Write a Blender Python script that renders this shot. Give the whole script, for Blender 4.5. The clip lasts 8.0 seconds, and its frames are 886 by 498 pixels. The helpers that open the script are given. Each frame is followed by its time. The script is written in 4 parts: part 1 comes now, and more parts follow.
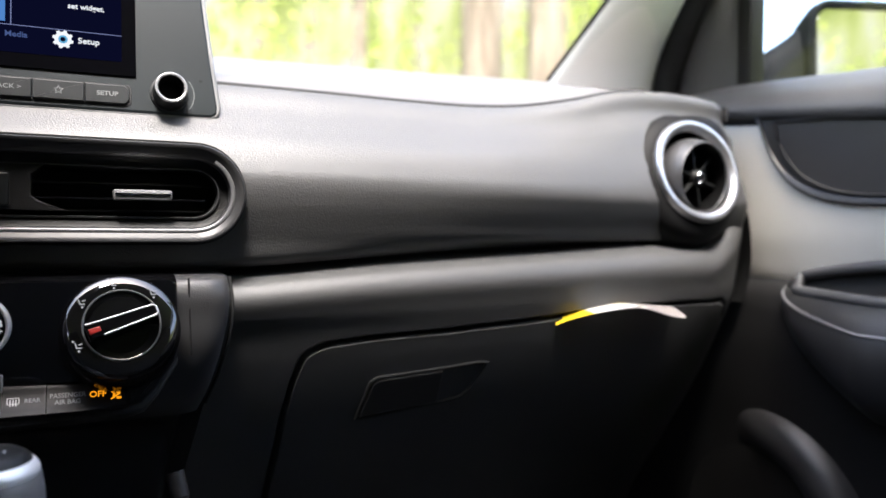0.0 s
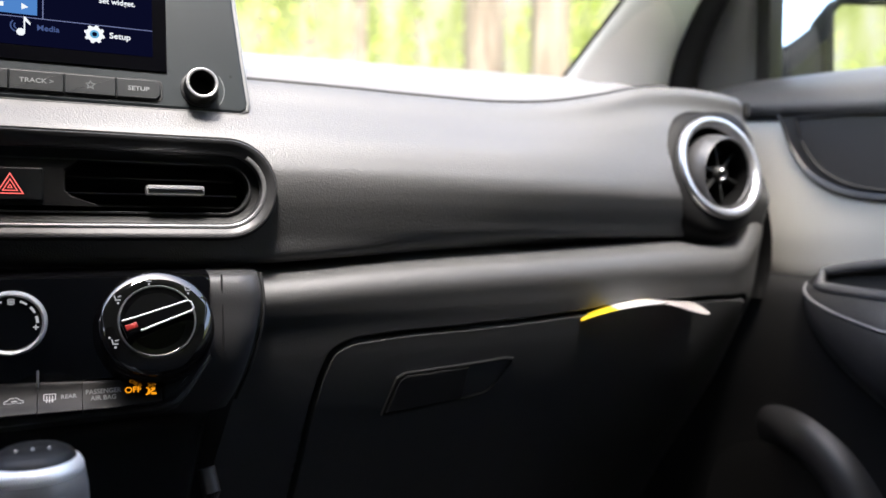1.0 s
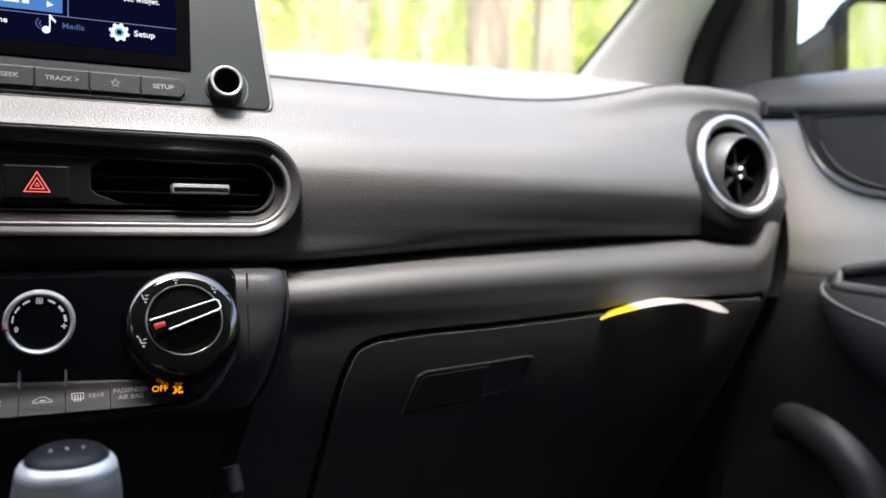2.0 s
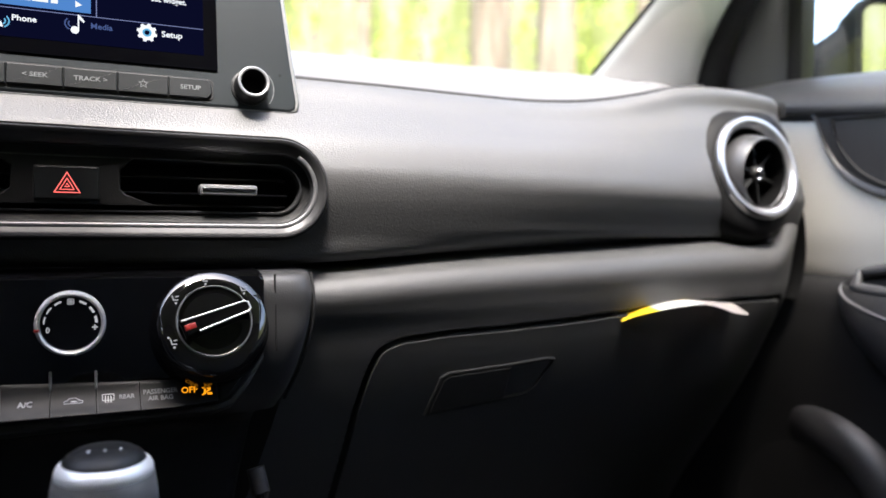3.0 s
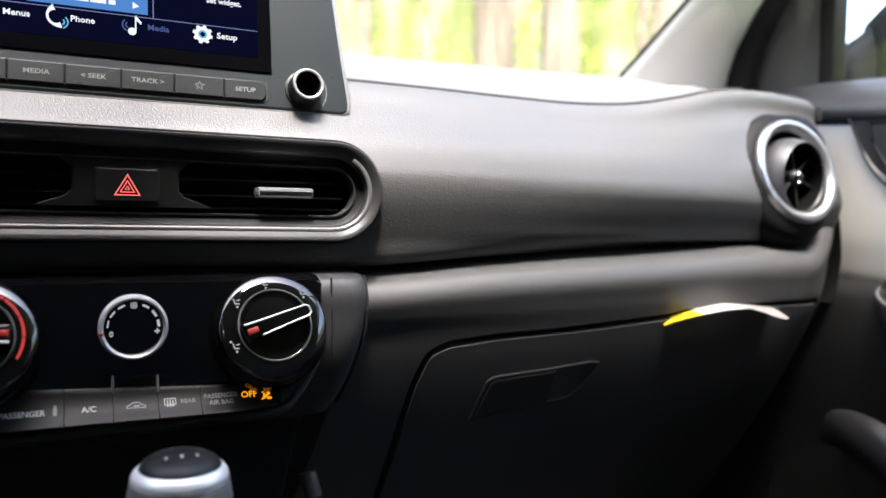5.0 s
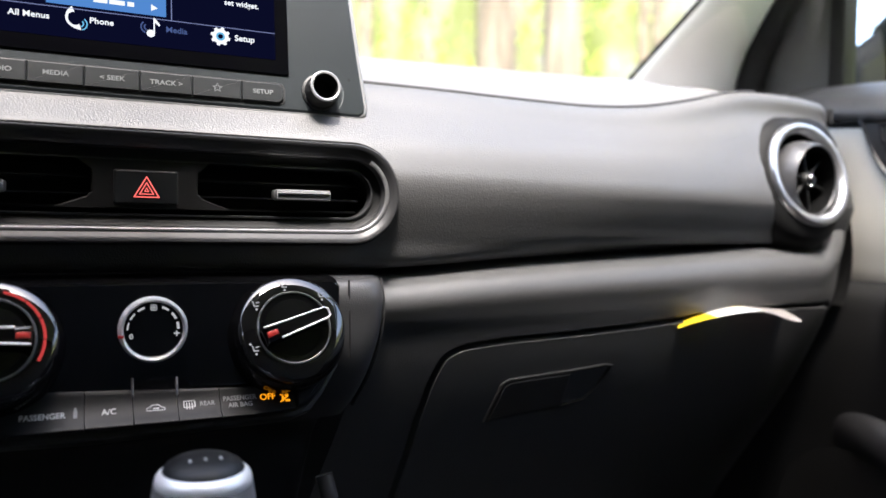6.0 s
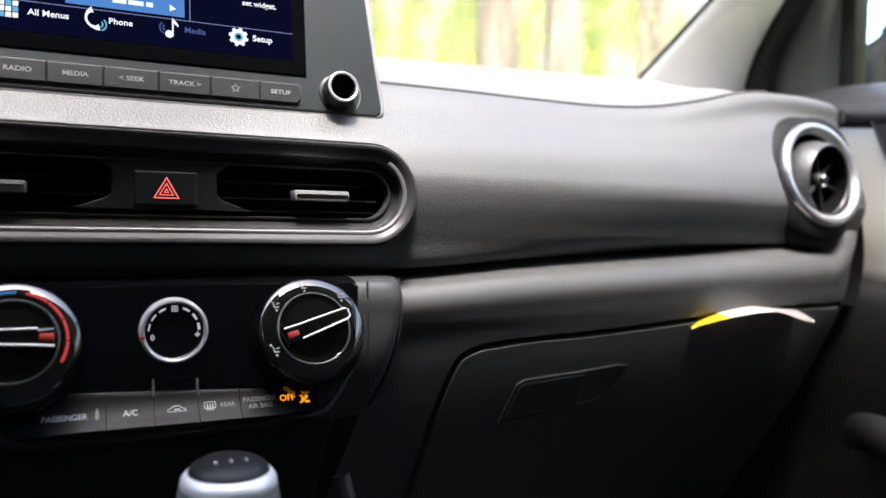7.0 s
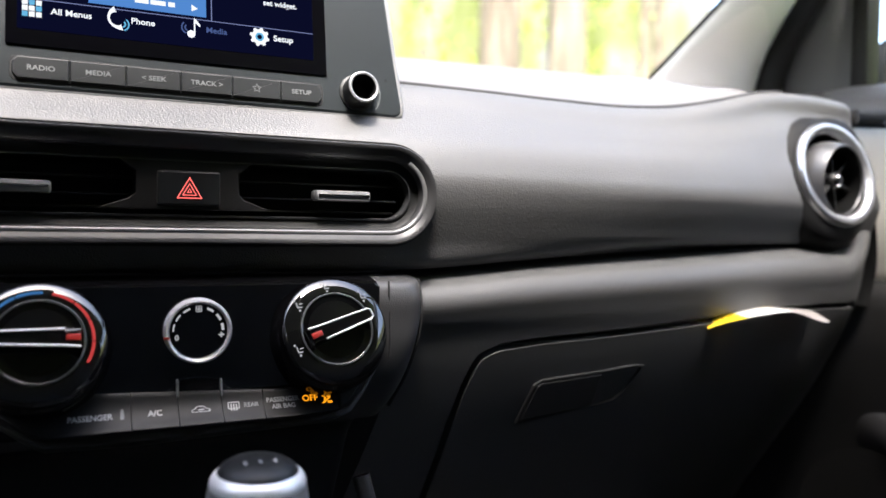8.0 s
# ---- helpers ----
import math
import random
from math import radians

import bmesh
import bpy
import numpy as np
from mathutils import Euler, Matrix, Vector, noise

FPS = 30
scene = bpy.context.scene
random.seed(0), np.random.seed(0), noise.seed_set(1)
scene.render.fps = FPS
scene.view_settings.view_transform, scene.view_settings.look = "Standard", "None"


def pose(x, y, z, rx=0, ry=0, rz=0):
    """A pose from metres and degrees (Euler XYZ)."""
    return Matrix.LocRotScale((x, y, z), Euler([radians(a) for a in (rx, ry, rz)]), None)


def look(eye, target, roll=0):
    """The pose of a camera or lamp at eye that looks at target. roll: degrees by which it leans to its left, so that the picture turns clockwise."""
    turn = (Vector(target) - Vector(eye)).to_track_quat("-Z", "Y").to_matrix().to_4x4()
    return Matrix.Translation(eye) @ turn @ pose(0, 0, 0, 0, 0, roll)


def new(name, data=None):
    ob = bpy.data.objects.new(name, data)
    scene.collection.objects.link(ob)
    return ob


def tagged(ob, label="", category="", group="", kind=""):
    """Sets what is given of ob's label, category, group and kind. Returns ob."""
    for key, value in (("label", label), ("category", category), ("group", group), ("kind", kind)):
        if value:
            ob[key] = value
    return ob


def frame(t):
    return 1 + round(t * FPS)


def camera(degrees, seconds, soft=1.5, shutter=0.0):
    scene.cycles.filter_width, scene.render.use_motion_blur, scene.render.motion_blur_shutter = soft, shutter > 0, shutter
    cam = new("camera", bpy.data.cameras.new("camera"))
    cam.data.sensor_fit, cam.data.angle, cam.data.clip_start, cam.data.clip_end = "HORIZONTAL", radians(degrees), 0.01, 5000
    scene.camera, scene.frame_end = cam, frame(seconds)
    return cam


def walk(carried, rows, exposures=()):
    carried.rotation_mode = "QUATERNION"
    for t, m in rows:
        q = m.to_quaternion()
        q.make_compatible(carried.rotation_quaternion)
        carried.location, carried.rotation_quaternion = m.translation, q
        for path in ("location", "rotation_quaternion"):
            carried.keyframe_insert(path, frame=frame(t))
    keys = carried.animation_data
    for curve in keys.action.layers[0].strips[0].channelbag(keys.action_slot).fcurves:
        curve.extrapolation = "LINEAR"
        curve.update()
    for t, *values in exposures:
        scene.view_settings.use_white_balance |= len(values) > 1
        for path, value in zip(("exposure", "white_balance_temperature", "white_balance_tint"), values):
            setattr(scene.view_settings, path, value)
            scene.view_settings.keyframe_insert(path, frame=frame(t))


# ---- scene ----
cam = camera(60.0, 8.0)
cam.data.dof.use_dof, cam.data.dof.focus_distance, cam.data.dof.aperture_fstop = True, 0.49, 4.5
PATH = [
    (0, (0.05801, -0.54016, 0.97148), (0.91992, 1.26390, 0.92173), 0.471),
    (0.5, (0.04834, -0.53559, 0.97139), (0.91027, 1.26836, 0.91808), 0.483),
    (1, (0.03861, -0.53012, 0.97187), (0.90109, 1.27328, 0.90962), 0.540),
    (1.5, (0.03080, -0.52570, 0.97281), (0.89168, 1.27822, 0.90397), 0.578),
    (3, (0.00786, -0.51363, 0.97409), (0.86928, 1.28995, 0.90284), 0.777),
    (3.5, (-0.00389, -0.50745, 0.97497), (0.85903, 1.29545, 0.90473), 0.864),
    (4, (-0.01094, -0.50345, 0.97554), (0.85295, 1.29916, 0.90988), 0.856),
    (4.5, (-0.01904, -0.49862, 0.97616), (0.84624, 1.30298, 0.90200), 0.947),
    (6, (-0.03604, -0.48932, 0.97631), (0.82966, 1.31237, 0.90948), 1.074),
    (6.5, (-0.04121, -0.48669, 0.97688), (0.82457, 1.31490, 0.90817), 1.111),
    (7, (-0.04678, -0.48384, 0.97762), (0.81907, 1.31763, 0.90671), 1.099),
    (7.5, (-0.05343, -0.48028, 0.97740), (0.81153, 1.32163, 0.90689), 1.084),
    (8, (-0.05921, -0.47763, 0.97808), (0.80683, 1.32366, 0.90497), 1.147),
]
walk(cam, [(t, look(eye, target, roll)) for t, eye, target, roll in PATH], [(0.0, 3.22, 6500, 12), (1.5, 3.27, 6500, 12), (4.0, 3.34, 6500, 12), (8.0, 3.36, 6500, 12)])

# ---- daylight ----
SUN_UP, SUN_TURN = radians(62), radians(200)
world = bpy.data.worlds.new("sky")
scene.world = world
world.use_nodes = True
wn = world.node_tree.nodes
sky = wn.new("ShaderNodeTexSky")
sky.sky_type, sky.sun_disc, sky.sun_elevation, sky.sun_rotation = "NISHITA", False, SUN_UP, SUN_TURN
sky.air_density, sky.dust_density = 0.9, 4.5
wn["Background"].inputs["Strength"].default_value = 0.15
world.node_tree.links.new(sky.outputs["Color"], wn["Background"].inputs["Color"])
sun = new("sun", bpy.data.lights.new("sun", "SUN"))
sun.data.energy, sun.data.angle, sun.data.color = 1.5, radians(12), (1.0, 0.975, 0.93)
sun.matrix_world = look((0, 0, 0), (-math.sin(SUN_TURN) * math.cos(SUN_UP), -math.cos(SUN_TURN) * math.cos(SUN_UP), -math.sin(SUN_UP)))


# ---- materials ----
def material(name, color, rough=0.5, metal=0.0, grain=0.0, grain_size=900.0, vary=0.15, vary_size=14.0, emit=0.0, coat=0.0, spec=0.5):
    """A surface with fine relief, and colour and gloss that wander at a coarser scale."""
    m = bpy.data.materials.new(name)
    m.use_nodes = True
    n, l = m.node_tree.nodes, m.node_tree.links
    b = n["Principled BSDF"]
    b.inputs["Roughness"].default_value, b.inputs["Metallic"].default_value = rough, metal
    b.inputs["Base Color"].default_value = (*color, 1)
    b.inputs["Coat Weight"].default_value = coat
    b.inputs["Coat Roughness"].default_value = 0.04
    b.inputs["Specular IOR Level"].default_value = spec
    if emit:
        b.inputs["Base Color"].default_value, b.inputs["Specular IOR Level"].default_value = (0, 0, 0, 1), 0
        b.inputs["Emission Color"].default_value, b.inputs["Emission Strength"].default_value = (*color, 1), emit
        return m
    place = n.new("ShaderNodeTexCoord")
    if vary:
        t = n.new("ShaderNodeTexNoise")
        t.inputs["Scale"].default_value, t.inputs["Detail"].default_value = vary_size, 6
        l.new(place.outputs["Object"], t.inputs["Vector"])
        ramp = n.new("ShaderNodeMapRange")
        ramp.inputs["To Min"].default_value, ramp.inputs["To Max"].default_value = 1 - vary, 1 + vary
        l.new(t.outputs["Fac"], ramp.inputs["Value"])
        mix = n.new("ShaderNodeMix")
        mix.data_type, mix.blend_type = "RGBA", "MULTIPLY"
        mix.inputs["Factor"].default_value = 1
        mix.inputs["A"].default_value = (*color, 1)
        l.new(ramp.outputs["Result"], mix.inputs["B"])
        l.new(mix.outputs["Result"], b.inputs["Base Color"])
        r2 = n.new("ShaderNodeMapRange")
        r2.inputs["To Min"].default_value, r2.inputs["To Max"].default_value = max(0.01, rough * (1 - vary)), min(1, rough * (1 + vary))
        l.new(t.outputs["Fac"], r2.inputs["Value"])
        l.new(r2.outputs["Result"], b.inputs["Roughness"])
    if grain:
        v = n.new("ShaderNodeTexVoronoi")
        v.inputs["Scale"].default_value = grain_size
        l.new(place.outputs["Object"], v.inputs["Vector"])
        bump = n.new("ShaderNodeBump")
        bump.inputs["Strength"].default_value, bump.inputs["Distance"].default_value = grain, 0.0004
        l.new(v.outputs["Distance"], bump.inputs["Height"])
        l.new(bump.outputs["Normal"], b.inputs["Normal"])
    return m


def pane_material(name, tint):
    """Thin clear glass: it lets the view through and mirrors at a slant."""
    m = bpy.data.materials.new(name)
    m.use_nodes = True
    n, l = m.node_tree.nodes, m.node_tree.links
    clear, gloss, mix, slant, power, scale = (n.new("ShaderNode" + k) for k in ("BsdfTransparent", "BsdfGlossy", "MixShader", "LayerWeight", "Math", "Math"))
    clear.inputs["Color"].default_value = (*tint, 1)
    gloss.inputs["Roughness"].default_value = 0.01
    slant.inputs["Blend"].default_value = 0.5
    power.operation, scale.operation = "POWER", "MULTIPLY_ADD"
    power.inputs[1].default_value = 5
    scale.inputs[1].default_value, scale.inputs[2].default_value = 0.6, 0.04
    l.new(slant.outputs["Facing"], power.inputs[0])
    l.new(power.outputs["Value"], scale.inputs[0])
    l.new(scale.outputs["Value"], mix.inputs["Fac"])
    l.new(clear.outputs["BSDF"], mix.inputs[1])
    l.new(gloss.outputs["BSDF"], mix.inputs[2])
    l.new(mix.outputs["Shader"], n["Material Output"].inputs["Surface"])
    return m


def noise_material(name, stops, size, rough=0.9, emit=0.0, stretch=(1, 1, 1), bump=0.0, detail=6.0, trans=0.0):
    """A natural surface whose colour runs through several stops of a noise."""
    m = bpy.data.materials.new(name)
    m.use_nodes = True
    n, l = m.node_tree.nodes, m.node_tree.links
    b = n["Principled BSDF"]
    b.inputs["Roughness"].default_value = rough
    place, mapping, t, ramp = (n.new("ShaderNode" + k) for k in ("TexCoord", "Mapping", "TexNoise", "ValToRGB"))
    mapping.inputs["Scale"].default_value = stretch
    t.inputs["Scale"].default_value, t.inputs["Detail"].default_value = size, detail
    l.new(place.outputs["Object"], mapping.inputs["Vector"])
    l.new(mapping.outputs["Vector"], t.inputs["Vector"])
    l.new(t.outputs["Fac"], ramp.inputs["Fac"])
    e = ramp.color_ramp.elements
    while len(e) < len(stops):
        e.new(0.5)
    for k, (p, c) in enumerate(stops):
        e[k].position, e[k].color = p, (*c, 1)
    l.new(ramp.outputs["Color"], b.inputs["Base Color"])
    if trans:
        b.inputs["Transmission Weight"].default_value = 0
        b.inputs["Subsurface Weight"].default_value = 0
        tr, mix = n.new("ShaderNodeBsdfTranslucent"), n.new("ShaderNodeMixShader")
        mix.inputs["Fac"].default_value = trans
        l.new(ramp.outputs["Color"], tr.inputs["Color"])
        l.new(b.outputs["BSDF"], mix.inputs[1])
        l.new(tr.outputs["BSDF"], mix.inputs[2])
        l.new(mix.outputs["Shader"], n["Material Output"].inputs["Surface"])
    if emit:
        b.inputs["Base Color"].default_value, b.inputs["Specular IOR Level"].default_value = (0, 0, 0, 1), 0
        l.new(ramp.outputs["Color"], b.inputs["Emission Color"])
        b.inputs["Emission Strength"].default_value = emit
        b.inputs["Base Color"].default_value = (0, 0, 0, 1)
        for k in list(b.inputs["Base Color"].links):
            l.remove(k)
    if bump:
        bm_ = n.new("ShaderNodeBump")
        bm_.inputs["Strength"].default_value, bm_.inputs["Distance"].default_value = 0.8, bump
        l.new(t.outputs["Fac"], bm_.inputs["Height"])
        l.new(bm_.outputs["Normal"], b.inputs["Normal"])
    return m


PAD = material("grained_grey_plastic", (0.057, 0.057, 0.057), 0.46, grain=0.48, grain_size=900, vary=0.08)
LOWER = material("grained_black_plastic", (0.021, 0.021, 0.0215), 0.40, grain=0.3, grain_size=1100, vary=0.1)
TOP = material("dash_top_plastic", (0.09, 0.088, 0.088), 0.45, grain=0.3, grain_size=1000, vary=0.08)
FASCIA = material("grained_dark_grey_plastic", (0.054, 0.054, 0.054), 0.43, grain=0.35, grain_size=1100, vary=0.08)
STACKGREY = material("dark_stack_plastic", (0.04, 0.04, 0.041), 0.42, grain=0.3, grain_size=1100, vary=0.08)
# black plastic taken darker still: footwell shade is put into the colour
DOORSHADE = material("shade_darkened_door_plastic", (0.005, 0.005, 0.005), 0.55, grain=0.3, grain_size=900, vary=0.1)
BLACK = material("matt_black_plastic", (0.0045, 0.0045, 0.0045), 0.5, spec=0.35, grain=0.15, vary=0.15)
POCKET = material("deep_black_plastic", (0.002, 0.002, 0.002), 0.5, spec=0.06, grain=0.1, vary=0.15)
GRIPSILVER = material("satin_grip_silver", (0.19, 0.187, 0.187), 0.4, metal=0.2, vary=0.06)
VENTDARK = material("dark_satin_surround", (0.006, 0.006, 0.0062), 0.55, spec=0.10, grain=0.15, vary=0.1)
SEAM = material("black_gap_rubber", (0.006, 0.006, 0.006), 0.8, vary=0.1)
GLOSS = material("piano_black", (0.0025, 0.0025, 0.003), 0.06, vary=0.1, vary_size=40, coat=0.25)
SILVER = material("satin_silver_trim", (0.6, 0.6, 0.61), 0.4, metal=0.35, vary=0.06)
DARKSILVER = material("dark_satin_trim", (0.03, 0.03, 0.031), 0.42, metal=0.25, vary=0.06)
SILVERGREY = material("satin_grey_plastic", (0.21, 0.21, 0.215), 0.32, metal=0.3, vary=0.06)
EDGESILVER = material("silver_edge", (0.2, 0.2, 0.205), 0.36, metal=0.6, vary=0.08)
COLLAR = material("swivel_grey_plastic", (0.05, 0.05, 0.052), 0.36, metal=0.3, vary=0.06)
CHROME = material("chrome", (0.75, 0.75, 0.76), 0.08, metal=1.0, vary=0.1, vary_size=60)
RING = material("brushed_chrome_ring", (0.5, 0.5, 0.505), 0.3, metal=0.95, vary=0.08, vary_size=60)
GREYPANEL = material("grey_metallic_paint", (0.0148, 0.0185, 0.0205), 0.36, metal=0.15, spec=0.4, vary=0.05, grain=0.05, grain_size=2500)
BUTTON = material("dark_grey_button", (0.0080, 0.0095, 0.0103), 0.45, spec=0.28, grain=0.08, grain_size=1800, vary=0.06)
CLIMATE_KEY = material("graphite_key", (0.0075, 0.008, 0.0085), 0.42, spec=0.22, vary=0.06)
LIGHTTRIM = material("pale_grey_trim", (0.55, 0.545, 0.49), 0.6, grain=0.25, grain_size=900, vary=0.05)
PILLAR = material("pale_woven_pillar_cloth", (0.8, 0.79, 0.75), 0.85, grain=0.5, grain_size=700, vary=0.05)
ROOFCLOTH = material("roof_cloth", (0.42, 0.41, 0.39), 0.9, grain=0.4, grain_size=700, vary=0.05)
CARPET = material("black_carpet", (0.02, 0.02, 0.02), 0.95, grain=0.8, grain_size=400, vary=0.3)
REARCLOTH = material("grey_cabin_cloth", (0.075, 0.074, 0.072), 0.9, grain=0.5, grain_size=500, vary=0.15)
BODY = material("car_body_inner", (0.05, 0.05, 0.052), 0.6, vary=0.1)
PAINTBLACK = material("mirror_housing_plastic", (0.004, 0.005, 0.0065), 0.6, spec=0.04, grain=0.1, vary=0.1)
SPEAKERGREY = material("dark_grey_plastic", (0.075, 0.075, 0.076), 0.45, grain=0.2, vary=0.1)
MARK = material("white_marking", (0.5, 0.51, 0.51), 0.5, vary=0)
DIALMARK = material("backlit_dial_print", (0.92, 0.95, 1.0), emit=0.05)
ARCRED = material("backlit_red_arc", (1.0, 0.10, 0.10), emit=0.055)
ARCBLUE = material("backlit_blue_arc", (0.10, 0.36, 0.85), emit=0.045)
KEYMARK = material("pale_key_print", (0.11, 0.118, 0.12), 0.6, vary=0)
DIMMARK = material("grey_marking", (0.2, 0.21, 0.22), 0.5, vary=0)
RED = material("red_mark", (0.4, 0.02, 0.015), 0.4, vary=0)
PAPER = material("white_paper", (0.8, 0.79, 0.76), 0.7, vary=0.03)
YELLOWPAPER = material("yellow_paper", (0.85, 0.6, 0.02), 0.6, vary=0.05)
REDLIGHT = material("lit_red_sign", (1.0, 0.16, 0.14), emit=0.16)
AMBER = material("lit_amber_sign", (1.0, 0.35, 0.01), emit=0.119)
SCREENBLACK = material("display_glass", (0.001, 0.001, 0.0015), 0.06, vary=0, spec=0.25)
NAVY = material("lit_navy", (0.007, 0.009, 0.045), emit=0.042)
SKYTILE = material("lit_blue_tile", (0.1, 0.3, 0.75), emit=0.083)
ICONWHITE = material("lit_white", (0.9, 0.95, 1.0), emit=0.109)
ICONBLUE = material("lit_light_blue", (0.15, 0.5, 0.8), emit=0.092)
ICONDIM = material("lit_dim_blue", (0.1, 0.16, 0.4), emit=0.066)
LINEBLUE = material("lit_line", (0.25, 0.3, 0.55), emit=0.083)
GLASS = pane_material("clear_glass", (0.96, 0.98, 0.97))
# near-white: the windscreen's reflection in the collar is put into its colour
BRIGHT = material("reflection_white_collar", (0.88, 0.88, 0.88), 0.3, metal=0.3, vary=0.04)
SKIRT = material("satin_black_skirt", (0.0025, 0.0025, 0.003), 0.16, spec=0.2, vary=0.1)
SMOKED = material("polished_black_bevel", (0.003, 0.003, 0.0034), 0.05, vary=0.1, vary_size=60, coat=0.5, spec=0.8)
PAPERSHADE = material("shaded_white_paper", (0.42, 0.385, 0.37), 0.7, vary=0.05)
MIRROR = material("mirror_glass", (0.9, 0.92, 0.92), 0.01, metal=1.0, vary=0)
BARK = noise_material("bark", [(0.3, (0.09, 0.068, 0.052)), (0.55, (0.19, 0.152, 0.118)), (0.75, (0.29, 0.245, 0.195))], 5, stretch=(3, 3, 0.5), bump=0.03)
LEAF = noise_material("leaf", [(0.3, (0.20, 0.25, 0.04)), (0.5, (0.36, 0.41, 0.08)), (0.7, (0.52, 0.53, 0.17))], 0.8, rough=0.6, trans=0.5)
GROUND = noise_material("forest_floor", [(0.3, (0.07, 0.05, 0.03)), (0.5, (0.09, 0.14, 0.03)), (0.7, (0.2, 0.28, 0.06))], 1.3, bump=0.05)
FARWOOD = noise_material("far_glowing_woods", [(0.34, (0.52, 0.62, 0.16)), (0.45, (0.82, 0.88, 0.36)), (0.53, (0.97, 0.97, 0.62)), (0.62, (1.0, 1.0, 0.94))], 0.35, emit=0.122, stretch=(1, 1, 0.35), detail=4)


# ---- building helpers ----
def thing(name, m, label, category, group="", kind=""):
    ob = new(name)
    ob.empty_display_size = 0.02
    ob.matrix_world = m
    return tagged(ob, label, category, group, kind)


def part(name, bm, mat, parent, label="", smooth=True):
    """Links a bmesh as one mesh object under a thing or a part, in its parent's own axes."""
    bmesh.ops.recalc_face_normals(bm, faces=bm.faces)
    for f in bm.faces:
        f.smooth = smooth
    for e in bm.edges:
        if len(e.link_faces) == 2 and (e.calc_face_angle(0) > radians(38) or max(len(f.verts) for f in e.link_faces) > 4):
            e.smooth = False
    me = bpy.data.meshes.new(name)
    bm.to_mesh(me)
    bm.free()
    me.materials.append(mat)
    ob = new(name, me)
    ob.parent = parent
    if label:
        tagged(ob, label)
    return ob


def solid(name, bm, mat, label, category, kind=""):
    ob = part(name, bm, mat, None)
    return tagged(ob, label, category, "", kind)


def grid(bm, rows, closed=False):
    """Faces between rows of points; closed: each row is a loop."""
    vs = [[bm.verts.new(p) for p in row] for row in rows]
    for a, b in zip(vs, vs[1:]):
        n = len(a)
        for k in range(n if closed else n - 1):
            bm.faces.new((a[k], a[(k + 1) % n], b[(k + 1) % n], b[k]))
    return vs


def box(x0, x1, y0, y1, z0, z1, r=0.0, bm=None, seg=2):
    bm = bm or bmesh.new()
    g = bmesh.ops.create_cube(bm, size=1, matrix=Matrix.Translation(((x0 + x1) / 2, (y0 + y1) / 2, (z0 + z1) / 2)) @ Matrix.Diagonal((x1 - x0, y1 - y0, z1 - z0, 1)))
    if r:
        es = list({e for v in g["verts"] for e in v.link_edges})
        bmesh.ops.bevel(bm, geom=es, offset=r, segments=seg, affect="EDGES", profile=0.5)
    return bm


def stadium(cx, cz, hl, hh, n=16):
    pts = [(cx + hl - hh + hh * math.cos(a), cz + hh * math.sin(a)) for a in np.linspace(-math.pi / 2, math.pi / 2, n)]
    return pts + [(cx - hl + hh + hh * math.cos(a), cz + hh * math.sin(a)) for a in np.linspace(math.pi / 2, 1.5 * math.pi, n)]


def rounded(x0, x1, z0, z1, r, n=6):
    pts = []
    for cx, cz, a0 in ((x1 - r, z1 - r, 0), (x0 + r, z1 - r, 90), (x0 + r, z0 + r, 180), (x1 - r, z0 + r, 270)):
        pts += [(cx + r * math.cos(radians(a0 + 90 * k / n)), cz + r * math.sin(radians(a0 + 90 * k / n))) for k in range(n + 1)]
    return pts


def circle(cx, cz, r, n=48, rz=None):
    return [(cx + r * math.cos(2 * math.pi * k / n), cz + (rz or r) * math.sin(2 * math.pi * k / n)) for k in range(n)]


def inset(pts, d):
    """The outline moved inwards by d (outlines run anticlockwise)."""
    n, out = len(pts), []
    for k in range(n):
        a, b, c = Vector(pts[k - 1]), Vector(pts[k]), Vector(pts[(k + 1) % n])
        e = ((b - a).normalized() if (b - a).length > 1e-7 else Vector((0, 0))) + ((c - b).normalized() if (c - b).length > 1e-7 else Vector((0, 0)))
        e = e.normalized() if e.length > 1e-6 else Vector((1, 0))
        out.append((b.x - e.y * d, b.y + e.x * d))
    return out


def rim(loops, bm=None, fill_last=False, fill_first=False):
    """Joins outlines, each with its own height above the face: rows of (outline, height)."""
    bm = bm or bmesh.new()
    vs = grid(bm, [[(x, z, w) for x, z in pts] for pts, w in loops], True)
    if fill_last:
        bm.faces.new(vs[-1])
    if fill_first:
        bm.faces.new(list(reversed(vs[0])))
    return bm


def slab(pts, w0, w1, b=0.0008, bm=None):
    """A plate with the given outline and softly broken front edges."""
    return rim([(pts, w0), (pts, w1 - b), (inset(pts, b * 0.35), w1 - b * 0.3), (inset(pts, b), w1)], bm, True, True)


def spun(profile, n=64, bm=None):
    """A turned body about the face's own normal: rows of (radius, height)."""
    bm = bm or bmesh.new()
    rows = [[(r * math.cos(2 * math.pi * k / n), r * math.sin(2 * math.pi * k / n), w) for k in range(n)] for r, w in profile]
    vs = grid(bm, rows, True)
    bm.faces.new(vs[-1])
    return bm


